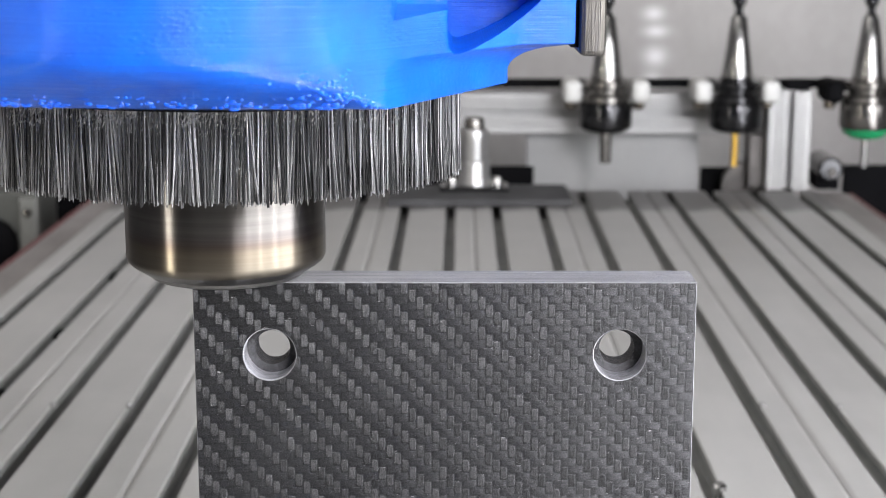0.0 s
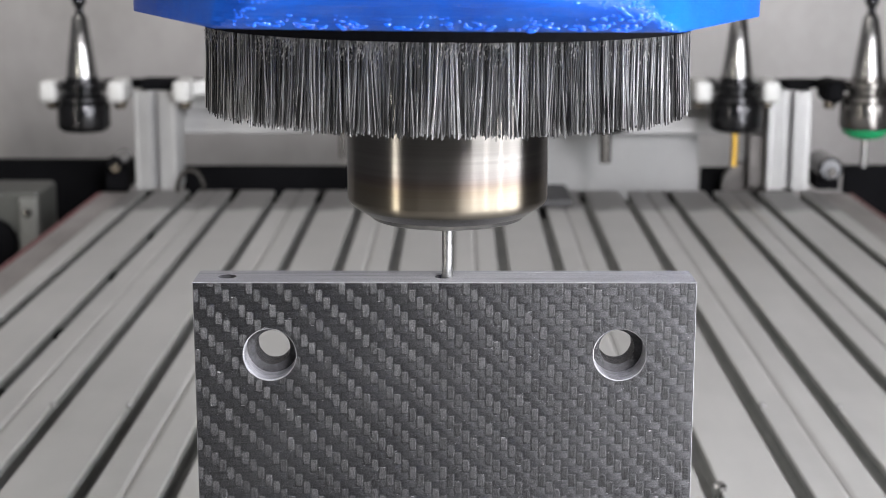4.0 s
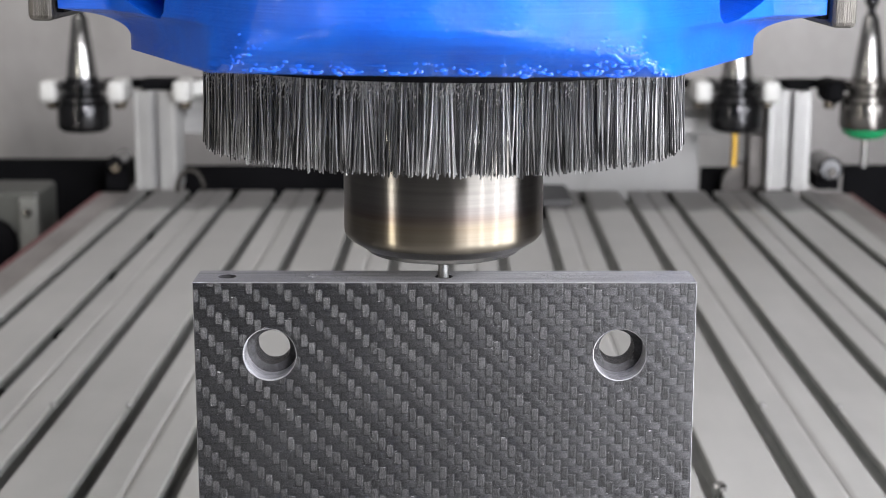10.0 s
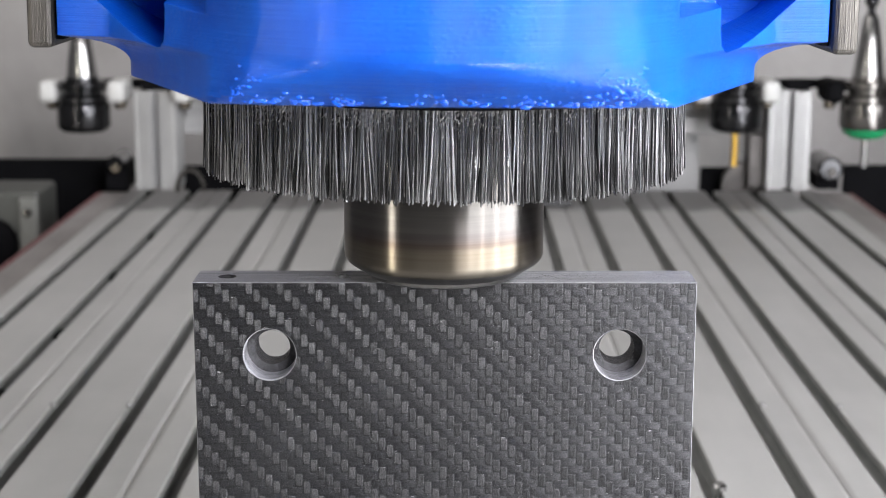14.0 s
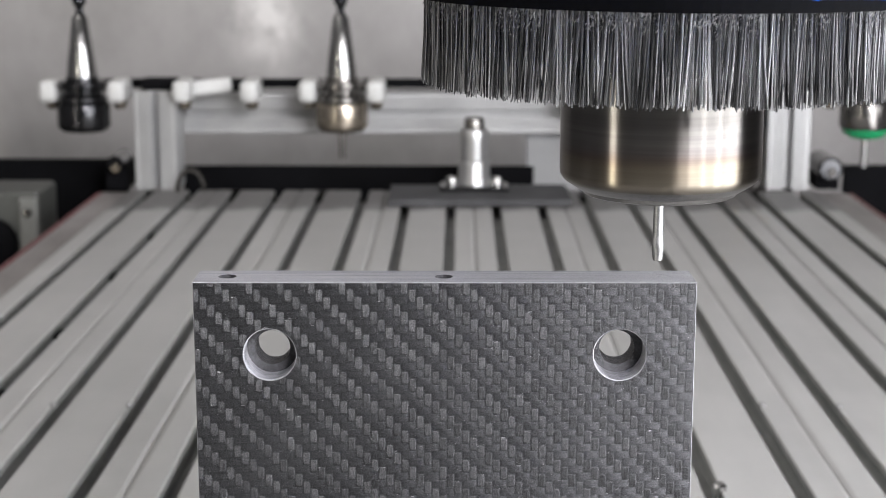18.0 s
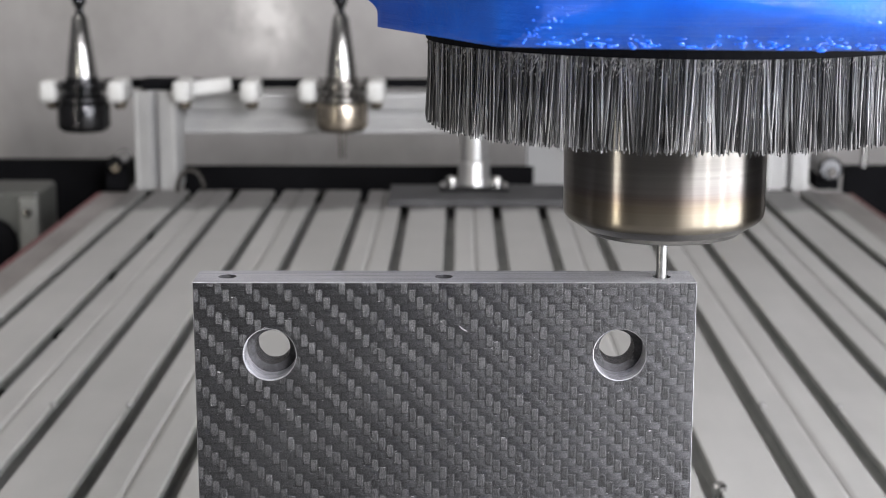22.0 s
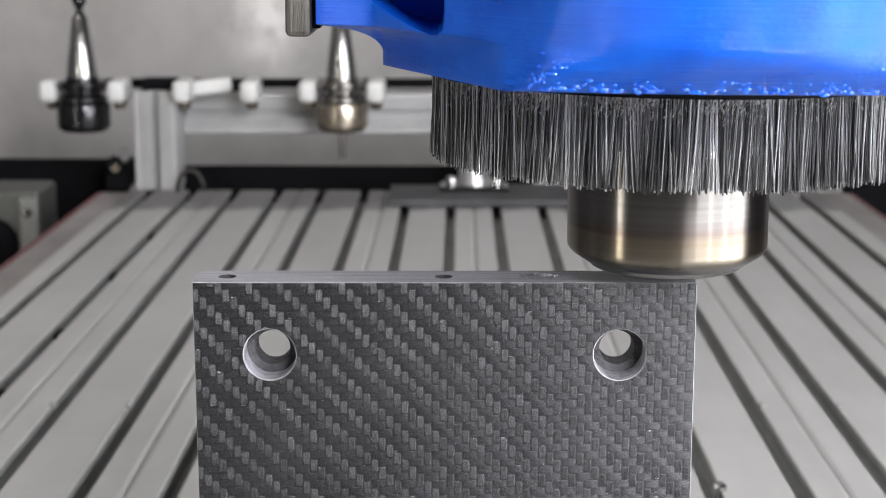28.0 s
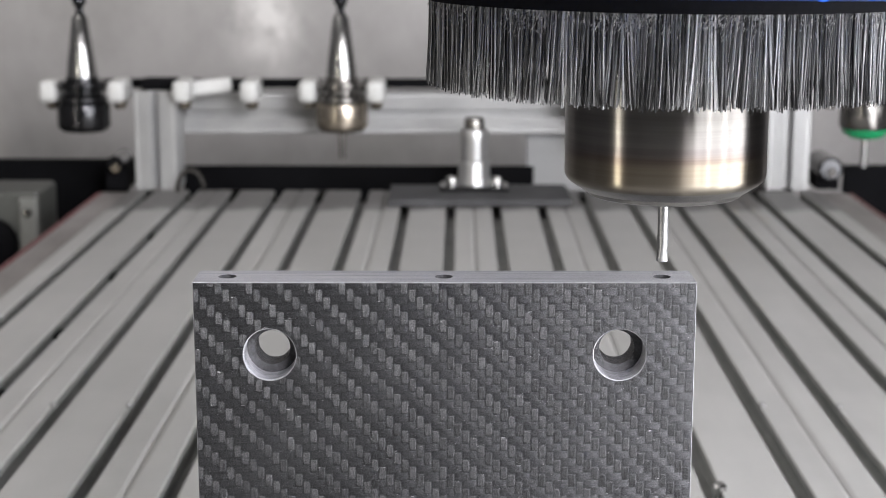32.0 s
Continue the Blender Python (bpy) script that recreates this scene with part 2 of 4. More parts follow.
def bristle_fibre():
    n = Nodes("grey_nylon_fibre")
    geo = n.t.nodes.new("ShaderNodeNewGeometry")
    fresh = n.ramp(n.noise(90.0, 3.0, (1, 1, 0.35)), [(0.36, (0.5, 0.5, 0.5)), (0.6, (1.0, 1.0, 1.0))])
    tone = n.mix(1.0, fresh, n.ramp(geo.outputs["Random Per Island"], [(0.0, (0.01, 0.01, 0.011)), (0.3, (0.03, 0.03, 0.031)), (0.65, (0.15, 0.15, 0.154)), (1.0, (0.52, 0.52, 0.528))]), "MULTIPLY")
    # pale dust caked between the roots
    sep = n.add("ShaderNodeSeparateXYZ", Vector=n.coord.outputs["Object"])
    deep = n.math("MULTIPLY_ADD", n.noise(70.0, 3.0, (1, 1, 0.2)), 0.022, -0.0155)
    near = n.math("MINIMUM", 1.0, n.math("MAXIMUM", 0.0, n.math("MULTIPLY", n.math("ADD", sep.outputs[2], deep), 260.0)))
    cake = n.math("MULTIPLY", near, n.ramp(n.noise(1300.0, 3.0, (1, 1, 0.6), 0.7), [(0.4, (0.0, 0.0, 0.0)), (0.6, (1.0, 1.0, 1.0))]))
    n.set(Base_Color=n.mix(n.math("MULTIPLY", cake, 0.75), tone, (0.4, 0.39, 0.37)))
    n.set(Roughness=0.48, Specular_IOR_Level=0.3)
    n.bump(n.noise(900.0, 2.0, (1, 1, 0.2)), 0.2, 0.0003)
    return n.mat


def smudged_sheet():
    """Grey sheet with soft cloudy stains, one tall smear and a row of painted reflections."""
    n = Nodes("smudged_grey_sheet")
    sep = n.add("ShaderNodeSeparateXYZ", Vector=n.coord.outputs["Object"])
    cloud, fine = n.noise(5.0, 6.0, (1, 1, 0.5)), n.noise(28.0, 6.0, (1, 1, 0.7), 0.7)
    col = n.ramp(n.math("ADD", n.math("MULTIPLY", cloud, 0.6), n.math("MULTIPLY", fine, 0.4)), [(0.38, (0.275, 0.265, 0.257)), (0.62, (0.37, 0.357, 0.35))])

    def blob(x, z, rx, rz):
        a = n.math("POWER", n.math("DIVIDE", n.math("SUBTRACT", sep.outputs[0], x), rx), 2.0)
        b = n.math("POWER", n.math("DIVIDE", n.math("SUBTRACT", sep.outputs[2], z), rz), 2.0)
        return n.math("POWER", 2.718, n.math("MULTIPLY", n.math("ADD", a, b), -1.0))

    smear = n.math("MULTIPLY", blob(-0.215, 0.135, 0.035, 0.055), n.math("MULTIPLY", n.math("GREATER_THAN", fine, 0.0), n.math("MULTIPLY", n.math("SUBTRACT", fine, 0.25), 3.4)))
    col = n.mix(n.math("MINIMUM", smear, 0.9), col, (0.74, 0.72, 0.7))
    # pale spots: light reflected on the sheet, painted into its colour
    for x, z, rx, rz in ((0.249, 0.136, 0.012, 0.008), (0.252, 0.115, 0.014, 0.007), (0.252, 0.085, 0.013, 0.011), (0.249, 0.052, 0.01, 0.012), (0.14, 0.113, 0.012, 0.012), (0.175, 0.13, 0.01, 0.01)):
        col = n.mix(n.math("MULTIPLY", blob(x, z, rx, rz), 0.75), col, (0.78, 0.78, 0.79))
    n.set(Base_Color=col, Metallic=0.2, Roughness=n.math("MULTIPLY_ADD", fine, 0.3, 0.35))
    n.bump(fine, 0.15, 0.002)
    return n.mat


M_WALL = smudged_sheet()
M_GLUE = plain("dried_glue", (0.04, 0.04, 0.04), (0.42, 0.41, 0.39), 0.35, 0.0, 500.0, 2500.0)
M_NUT_FACE = plain("dark_ground_steel", (0.17, 0.165, 0.16), (0.27, 0.26, 0.25), 0.3, 1.0, 60.0)
M_CARBIDE = plain("carbide", (0.2, 0.2, 0.2), (0.34, 0.34, 0.34), 0.4, 0.9, 400.0, 2500.0)
# darker than the counterbore: the shade inside bores and holes is in this colour
M_BORE = plain("shaded_bored_carbon", (0.004, 0.004, 0.005), (0.07, 0.07, 0.076), 0.45, 0.0, 300.0, 1800.0, 0.8, (1, 4, 1), 0.2, Specular_IOR_Level=0.5)
M_COUNTERBORE = plain("milled_counterbore", (0.1, 0.1, 0.108), (0.4, 0.4, 0.43), 0.5, 0.0, 300.0, 1800.0, 0.8, (1, 4, 1), 0.2, Specular_IOR_Level=0.2)
M_CARBON, M_EDGE, M_BLUE, M_NUT, M_FIBRE = carbon_weave(), machined_carbon(), blue_print(), turned_steel(), bristle_fibre()

# ---------------------------------------------------------------- mesh helpers


def mesh_of(name, bm, *mats, smooth=False, angle=40):
    bmesh.ops.recalc_face_normals(bm, faces=bm.faces)
    me = bpy.data.meshes.new(name)
    bm.to_mesh(me)
    bm.free()
    for m in mats:
        me.materials.append(m)
    if smooth:
        me.shade_smooth()
        me.set_sharp_from_angle(angle=radians(angle))
    return me


def part(name, bm, mats, parent=None, label="", smooth=False, at=None, angle=40):
    """Links a bmesh as one mesh object, under a thing or a part."""
    mats = mats if isinstance(mats, (tuple, list)) else (mats,)
    ob = new(name, bm if isinstance(bm, bpy.types.Mesh) else mesh_of(name, bm, *mats, smooth=smooth, angle=angle))
    ob.parent = parent
    if at is not None:
        ob.matrix_basis = at
    if label:
        ob["label"] = label
    return ob


def thing(name, at, label, category, group="", kind=""):
    ob = new(name)
    ob.empty_display_size = 0.01
    ob.matrix_basis = at
    return tagged(ob, label, category, group, kind)


def box(sx, sy, sz, at=(0, 0, 0), bevel=0.0, seg=2, bm=None):
    bm = bm or bmesh.new()
    made = bmesh.ops.create_cube(bm, size=1.0, matrix=Matrix.Translation(at) @ Matrix.Diagonal((sx, sy, sz, 1)))
    if bevel:
        edges = {e for v in made["verts"] for e in v.link_edges}
        bmesh.ops.bevel(bm, geom=list(edges), offset=bevel, segments=seg, affect="EDGES", profile=0.5)
    return bm


def lathe(profile, seg=48, bm=None, m=None):
    """A turned body from (radius, z) pairs."""
    bm = bm or bmesh.new()
    rings = []
    for r, z in profile:
        if r < 1e-6:
            rings.append([bm.verts.new((0, 0, z))])
        else:
            rings.append([bm.verts.new((r * math.cos(2 * math.pi * i / seg), r * math.sin(2 * math.pi * i / seg), z)) for i in range(seg)])
    for a, b in zip(rings, rings[1:]):
        for i in range(seg):
            k = (i + 1) % seg
            if len(a) == 1 and len(b) > 1:
                bm.faces.new((a[0], b[k], b[i]))
            elif len(b) == 1 and len(a) > 1:
                bm.faces.new((a[i], a[k], b[0]))
            elif len(a) > 1:
                bm.faces.new((a[i], a[k], b[k], b[i]))
    if m is not None:
        bmesh.ops.transform(bm, matrix=m, verts=[v for r in rings for v in r])
    return bm


def extrude_outline(pts, length, axis="y", bm=None):
    """A bar of the outline pts (two numbers each) along one axis, closed at both ends."""
    bm = bm or bmesh.new()

    def put(a, b, l):
        return {"y": (a, l, b), "z": (a, b, l), "x": (l, a, b)}[axis]

    lo = [bm.verts.new(put(a, b, 0)) for a, b in pts]
    hi = [bm.verts.new(put(a, b, length)) for a, b in pts]
    for i in range(len(pts)):
        k = (i + 1) % len(pts)
        bm.faces.new((lo[i], lo[k], hi[k], hi[i]))
    caps = [bm.faces.new(lo), bm.faces.new(hi)]
    bmesh.ops.triangulate(bm, faces=caps)
    return bm


# ---------------------------------------------------------------- the room
room = thing("room", pose(0, 0, 0), "grey painted shell of the machine's enclosure", "room", kind="structure")
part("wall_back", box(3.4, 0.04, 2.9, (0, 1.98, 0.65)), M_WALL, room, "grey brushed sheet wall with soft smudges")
part("wall_left", box(0.04, 4.0, 2.9, (-1.7, 0, 0.65)), M_ROOM, room)
part("wall_right", box(0.04, 4.0, 2.9, (1.7, 0, 0.65)), M_ROOM, room)
part("wall_front", box(3.4, 0.04, 2.9, (0, -1.98, 0.65)), M_ROOM, room)
part("ceiling", box(3.44, 4.0, 0.04, (0, 0, 2.12)), M_ROOM, room)
part("floor", box(3.44, 4.0, 0.04, (0, 0, -0.82)), M_ROOM, room)

# ---------------------------------------------------------------- the bed
PITCH, X0 = 0.04, 0.0022
bed = thing("machine_bed", pose(-0.010, 0, 0, 0, 0, -0.49), "grey anodised aluminium bed of slotted planks", "machine bed", kind="structure")


def bed_plank():
    """One plank with two slots, its top at z = 0."""
    w, t = 0.03995, 0.016
    pts = [(-w, -t), (-w, -0.003), (-w + 0.0003, -0.0009), (-w + 0.0024, 0.0)]
    for c in (-0.02, 0.02):
        pts += [(c - 0.0048, 0), (c - 0.0041, -0.0007), (c - 0.0041, -0.0045), (c - 0.009, -0.0045), (c - 0.009, -0.008), (c - 0.005, -0.0118),
                (c + 0.005, -0.0118), (c + 0.009, -0.008), (c + 0.009, -0.0045), (c + 0.0041, -0.0045), (c + 0.0041, -0.0007), (c + 0.0048, 0)]
    pts += [(w - 0.0024, 0.0), (w - 0.0003, -0.0009), (w, -0.003), (w, -t)]
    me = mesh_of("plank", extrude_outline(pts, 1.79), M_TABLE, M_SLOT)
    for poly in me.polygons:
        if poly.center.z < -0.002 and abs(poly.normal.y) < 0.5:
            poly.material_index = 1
    return me


plank = bed_plank()
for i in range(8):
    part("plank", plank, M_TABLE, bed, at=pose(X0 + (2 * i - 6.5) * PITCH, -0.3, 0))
part("bed_frame", box(0.60, 1.7, 0.06, (0.02, 0.6, -0.0465)), M_BLACK, bed)
part("base", box(0.56, 1.6, 0.722, (0.02, 0.6, -0.438), 0.004), M_BLACK, bed, "black machine base under the planks")
for side, xe in ((-1, -0.2946), (1, 0.3422)):
    part("edge_rail", box(0.028, 1.79, 0.014, (xe + side * 0.0143, 0.595, -0.009), 0.001), M_EDGE_RAIL, bed, "worn grey edge rail")
    part("edge_strip", box(0.004, 1.79, 0.03, (xe + side * 0.031, 0.595, -0.017), 0.0008), M_RED, bed, "red painted edge strip")

# ---------------------------------------------------------------- back of the machine
part("rear_slot", box(0.34, 0.004, 0.05, (-0.088, 1.556, -0.012)), M_BLACK, bed, "black strip in the gap behind the bed")
part("rear_panel", box(0.1665, 0.02, 0.10, (0.1577, 1.565, -0.0035), 0.001), M_PANEL, bed, "light grey rear panel")
part("rear_slot", box(0.09, 0.004, 0.05, (0.288, 1.556, -0.013)), M_BLACK, bed, "black strip in the gap behind the bed")
part("side_cover", box(0.32, 0.01, 0.16, (-0.475, 1.57, -0.063)), M_BLACK, bed, "black side cover")
part("side_cover", box(0.32, 0.01, 0.16, (0.545, 1.57, -0.068)), M_BLACK, bed, "black side cover")

# ---------------------------------------------------------------- tool rack
RY = 1.493


def slotted_profile(h, length, axis):
    """A square bar of side 2h with a slot in each side."""
    s, d = 0.0041, 0.0125
    r, g = 0.0006, 0.0011
    ridge = [(-h, -h * 0.62 - r), (-h + g, -h * 0.62), (-h, -h * 0.62 + r), (-h, -h * 0.4 - r), (-h + g, -h * 0.4), (-h, -h * 0.4 + r)]
    q = [(-h, -h + 0.001), *ridge, (-h, -s), (-h + d, -s - 0.004), (-h + d, s + 0.004), (-h, s), *[(a, -b) for a, b in reversed(ridge)], (-h, h - 0.001), (-h + 0.001, h)]
    pts = []
    for k in range(4):
        c, n = (1, 0, -1, 0)[k], (0, 1, 0, -1)[k]
        pts += [(a * c + b * n, -a * n + b * c) for a, b in q]
    return extrude_outline(pts, length, axis)


rack = thing("tool_rack", pose(0, 0, 0), "silver extruded aluminium tool rack with white forks", "tool rack")
for xp in (-0.2692, 0.3182):
    part("post", slotted_profile(0.02, 0.0915, "z"), M_PROFILE, rack, at=pose(xp, RY + 0.02, 0))
part("beam", slotted_profile(0.0195, 0.547, "x"), M_PROFILE, rack, at=pose(-0.249, RY + 0.06, 0.0668))
part("mount_bar", box(0.73, 0.012, 0.008, (0.02, RY + 0.05, 0.0945), 0.001), M_BLACK, rack, "black flat mounting bar")

HOLDERS = [(-0.3323, "black"), (-0.0953, "bronze"), (0.1469, "dull"), (0.2659, "gold"), (0.3858, "green")]


def fork(x, prong=M_WHITE, label="white plastic prong"):
    f = part("fork", box(0.05, 0.02, 0.006, (0, 0.036, 0.003), 0.001), M_BLACK, rack, "white plastic fork on a black foot", at=pose(x, RY - 0.01, 0.0900))
    for s in (-1, 1):
        part("prong", box(0.017, 0.044, 0.021, (s * 0.031, 0.012, 0.003), 0.006, 4), prong, f, label)
        part("screw", lathe([(0, -0.0145), (0.004, -0.0145), (0.006, -0.012), (0.006, -0.0075), (0, -0.0075)], 16), M_BRONZE_STEEL, f, "dark brass screw", True, at=pose(s * 0.031, 0.014, 0))


for x, what in HOLDERS:
    if what == "green":
        fork(x, M_BLACK, "black plastic prong")
    else:
        fork(x)
fork(-0.2105)
part("spare_clip", box(0.05, 0.012, 0.014, (0, 0, 0), 0.003), M_WHITE, rack, "white plastic spare clip", at=pose(-0.224, RY + 0.012, 0.0945, 0, -6, 12))
part("clamp_block", box(0.034, 0.02, 0.011, (-0.266, RY + 0.018, 0.0972), 0.003), M_BLACK, rack, "black clamp block")
part("clamp_block", box(0.024, 0.02, 0.010, (0.327, RY + 0.018, 0.0967), 0.003), M_BLACK, rack, "black clamp block")
part("bracket", box(0.0135, 0.03, 0.049, (0.2912, RY + 0.03, 0.0246), 0.001), M_BROWN, rack, "brownish grey bracket")
part("pulley", lathe([(0, 0), (0.020, 0), (0.022, 0.001), (0.022, 0.004), (0.0205, 0.006), (0.022, 0.008), (0.022, 0.012), (0, 0.012)], 40), M_BROWN, rack, "brown grey pulley", True, at=pose(0.2850, RY + 0.042, -0.001, 90, 0, 0))


def tool_holder(x, look_of):
    body = {"black": M_BLACK_STEEL, "bronze": M_DULL_STEEL, "dull": M_DULL_STEEL, "gold": M_BLACK_STEEL, "green": M_DULL_STEEL}[look_of]
    nut_m = {"black": M_BLACK_STEEL, "bronze": M_BRONZE_STEEL, "dull": M_BLACK_STEEL, "gold": M_BLACK_STEEL, "green": M_DULL_STEEL}[look_of]
    words = {"black": "steel cone tool holder with a black collet nut", "bronze": "steel cone tool holder with bronze collet nut and thin cutter",
             "dull": "steel cone tool holder with dark nut and grey end mill", "gold": "steel cone tool holder with a black nut and a gold drill",
             "green": "steel cone tool holder with a green ring and a fine cutter"}[look_of]
    h = thing("tool_holder", pose(x, RY - 0.01, 0.0565), words, "tool holder", "tool holders in the rack")
    part("cone", lathe([(0, 0.05), (0.0142, 0.05), (0.0142, 0.0505), (0.0072, 0.1035), (0.006, 0.105), (0, 0.105)], 40), M_STEEL, h, "polished steel cone", True)
    part("flange", lathe([(0, 0.0265), (0.0205, 0.0265), (0.0215, 0.0275), (0.0215, 0.0325), (0.017, 0.035), (0.017, 0.038), (0.0215, 0.0405), (0.0215, 0.0455), (0.0205, 0.0465), (0.0155, 0.0465), (0.0148, 0.05), (0, 0.05)], 48), body, h, "", True)
    part("pull_stud", lathe([(0, 0.105), (0.005, 0.105), (0.0035, 0.108), (0.0035, 0.113), (0.0062, 0.1165), (0.0062, 0.121), (0.003, 0.125), (0, 0.125)], 24), M_BLACK_STEEL, h, "dark pull stud", True)
    nut = part("collet_nut", lathe([(0, 0.0), (0.017, 0.0), (0.0195, 0.0005), (0.0236, 0.004), (0.0240, 0.0055), (0.0240, 0.024), (0.0232, 0.0262), (0.02, 0.0268), (0, 0.0268)], 48), nut_m, h, "", True)
    if look_of == "green":
        part("ring", lathe([(0, -0.006), (0.014, -0.006), (0.0205, -0.001), (0.0222, 0.004), (0.0222, 0.0075), (0, 0.0075)], 40), M_GREEN, nut, "green plastic ring", True)
    if look_of == "bronze":
        part("cutter", lathe([(0, -0.026), (0.003, -0.0255), (0.0032, 0), (0, 0)], 20), M_DULL_STEEL, h, "thin steel cutter", True)
    if look_of == "dull":
        part("cutter", lathe([(0, -0.030), (0.0052, -0.0295), (0.0055, 0), (0, 0)], 20), M_DULL_STEEL, h, "grey carbide end mill", True)
    if look_of == "gold":
        part("drill", lathe([(0, -0.033)] + [(0.0034 - 0.0007 * (i % 2), -0.032 + i * 0.002) for i in range(16)] + [(0.0034, 0), (0, 0)], 20), M_GOLD, h, "gold coated drill", True)
    if look_of == "green":
        part("cutter", lathe([(0, -0.034), (0.0027, -0.0335), (0.003, -0.006), (0, -0.006)], 20), M_STEEL, h, "fine steel cutter", True)
    return h


for x, kind_of in HOLDERS:
    tool_holder(x, kind_of)

# ---------------------------------------------------------------- tool setter on its plate
setter_plate = tagged(part("setter_plate", box(0.162, 0.085, 0.006, (0.03, 1.445, 0.0031), 0.001), M_GREY_PLATE), "dark grey steel plate bolted flat on the bed", "plate")
setter = thing("tool_setter", pose(0.0258, 1.462, 0.0062), "silver cylindrical tool length sensor on a dark foot", "tool setter")
part("foot", box(0.062, 0.034, 0.004, (0, 0, 0.002), 0.001), M_BLACK_STEEL, setter, "dark steel foot")
part("barrel", lathe([(0, 0.004), (0.0150, 0.004), (0.0150, 0.0105), (0.0142, 0.0115), (0.0142, 0.0245), (0.0136, 0.0255), (0.0123, 0.026), (0.0123, 0.046), (0.0128, 0.0465), (0.0128, 0.0535), (0.0115, 0.0555), (0, 0.0555)], 40), M_SETTER, setter, "satin steel barrel", True)
part("plunger", lathe([(0, 0.0555), (0.0092, 0.0555), (0.0092, 0.0625), (0.0078, 0.0655), (0, 0.066)], 32), M_DULL_STEEL, setter, "dull steel plunger", True)
for s in (-1, 1):
    part("bolt", lathe([(0, 0.004), (0.005, 0.004), (0.005, 0.0095), (0.004, 0.0112), (0, 0.0112)], 20), M_STEEL, setter, "steel bolt", True, at=pose(s * 0.0205, 0, 0))

# ---------------------------------------------------------------- boxes and ends beside the bed
box_side = thing("junction_box", pose(-0.411, 1.45, -0.098), "grey green electric box with a black round socket", "electric box")
part("case", box(0.086, 0.07, 0.104, (0, 0.03, 0.052), 0.004), M_BOX, box_side)
part("cover", box(0.018, 0.012, 0.098, (0.034, -0.006, 0.05), 0.003), M_COVER, box_side, "paler cover strip")
part("socket", lathe([(0, 0), (0.024, 0), (0.024, 0.012), (0.019, 0.016), (0, 0.016)], 32), M_BLACK, box_side, "black round socket", True, at=pose(-0.001, -0.004, 0.056, 90, 0, 0))
part("screw", lathe([(0, 0), (0.004, 0), (0.004, 0.002), (0, 0.003)], 16), M_DULL_STEEL, box_side, "", True, at=pose(0.034, -0.012, 0.086, 90, 0, 0))
stand = tagged(part("box_stand", box(0.09, 0.08, 0.70, (-0.411, 1.48, -0.4505), 0.003), M_BLACK), "black post under the electric box", "stand")
for x, z, r, m in ((-0.3094, 0.0224, 0.0085, M_BLACK_STEEL), (0.3595, 0.0183, 0.0115, M_BLACK_STEEL)):
    rod = thing("guide_rod_end", pose(x, RY + 0.005, z), "dark steel rod end with a small round screw", "rod end", "rod ends at the rear corners")
    part("sleeve", lathe([(0, 0), (r * 0.8, 0), (r, 0.002), (r, 0.05), (0, 0.05)], 28), m, rod, "", True, at=pose(0, 0, 0, -90, 0, 0))
    part("screw", lathe([(0, 0), (0.0035, 0), (0.0045, 0.0015), (0.0045, 0.004), (0, 0.004)], 20), M_BRONZE_STEEL if x < 0 else M_BROWN, rod, "small round screw", True, at=pose(0.001, -0.0035, -0.003, -90, 0, 0))
    part("bracket", box(0.02, 0.04, z + 0.002, (0, 0.03, -(z + 0.002) / 2 - 0.006 + 0.006)), M_BLACK, rod, "black bracket")

# ---------------------------------------------------------------- the carbon plate
PLX, PLY, PLZ = -0.0003, 0.3854, 0.1618
PW, PT = 0.1230, 0.0138
BORES = (-0.0430, 0.0431)
BORE_Z = 0.1436
HOLE_X = (-0.0538, -0.0002, 0.0538)
HOLE_R, HOLE_D = 0.00225, 0.0168


def ring_points(cx, cy, r, n):
    return [(cx + r * math.cos(2 * math.pi * i / n), cy + r * math.sin(2 * math.pi * i / n)) for i in range(n)]


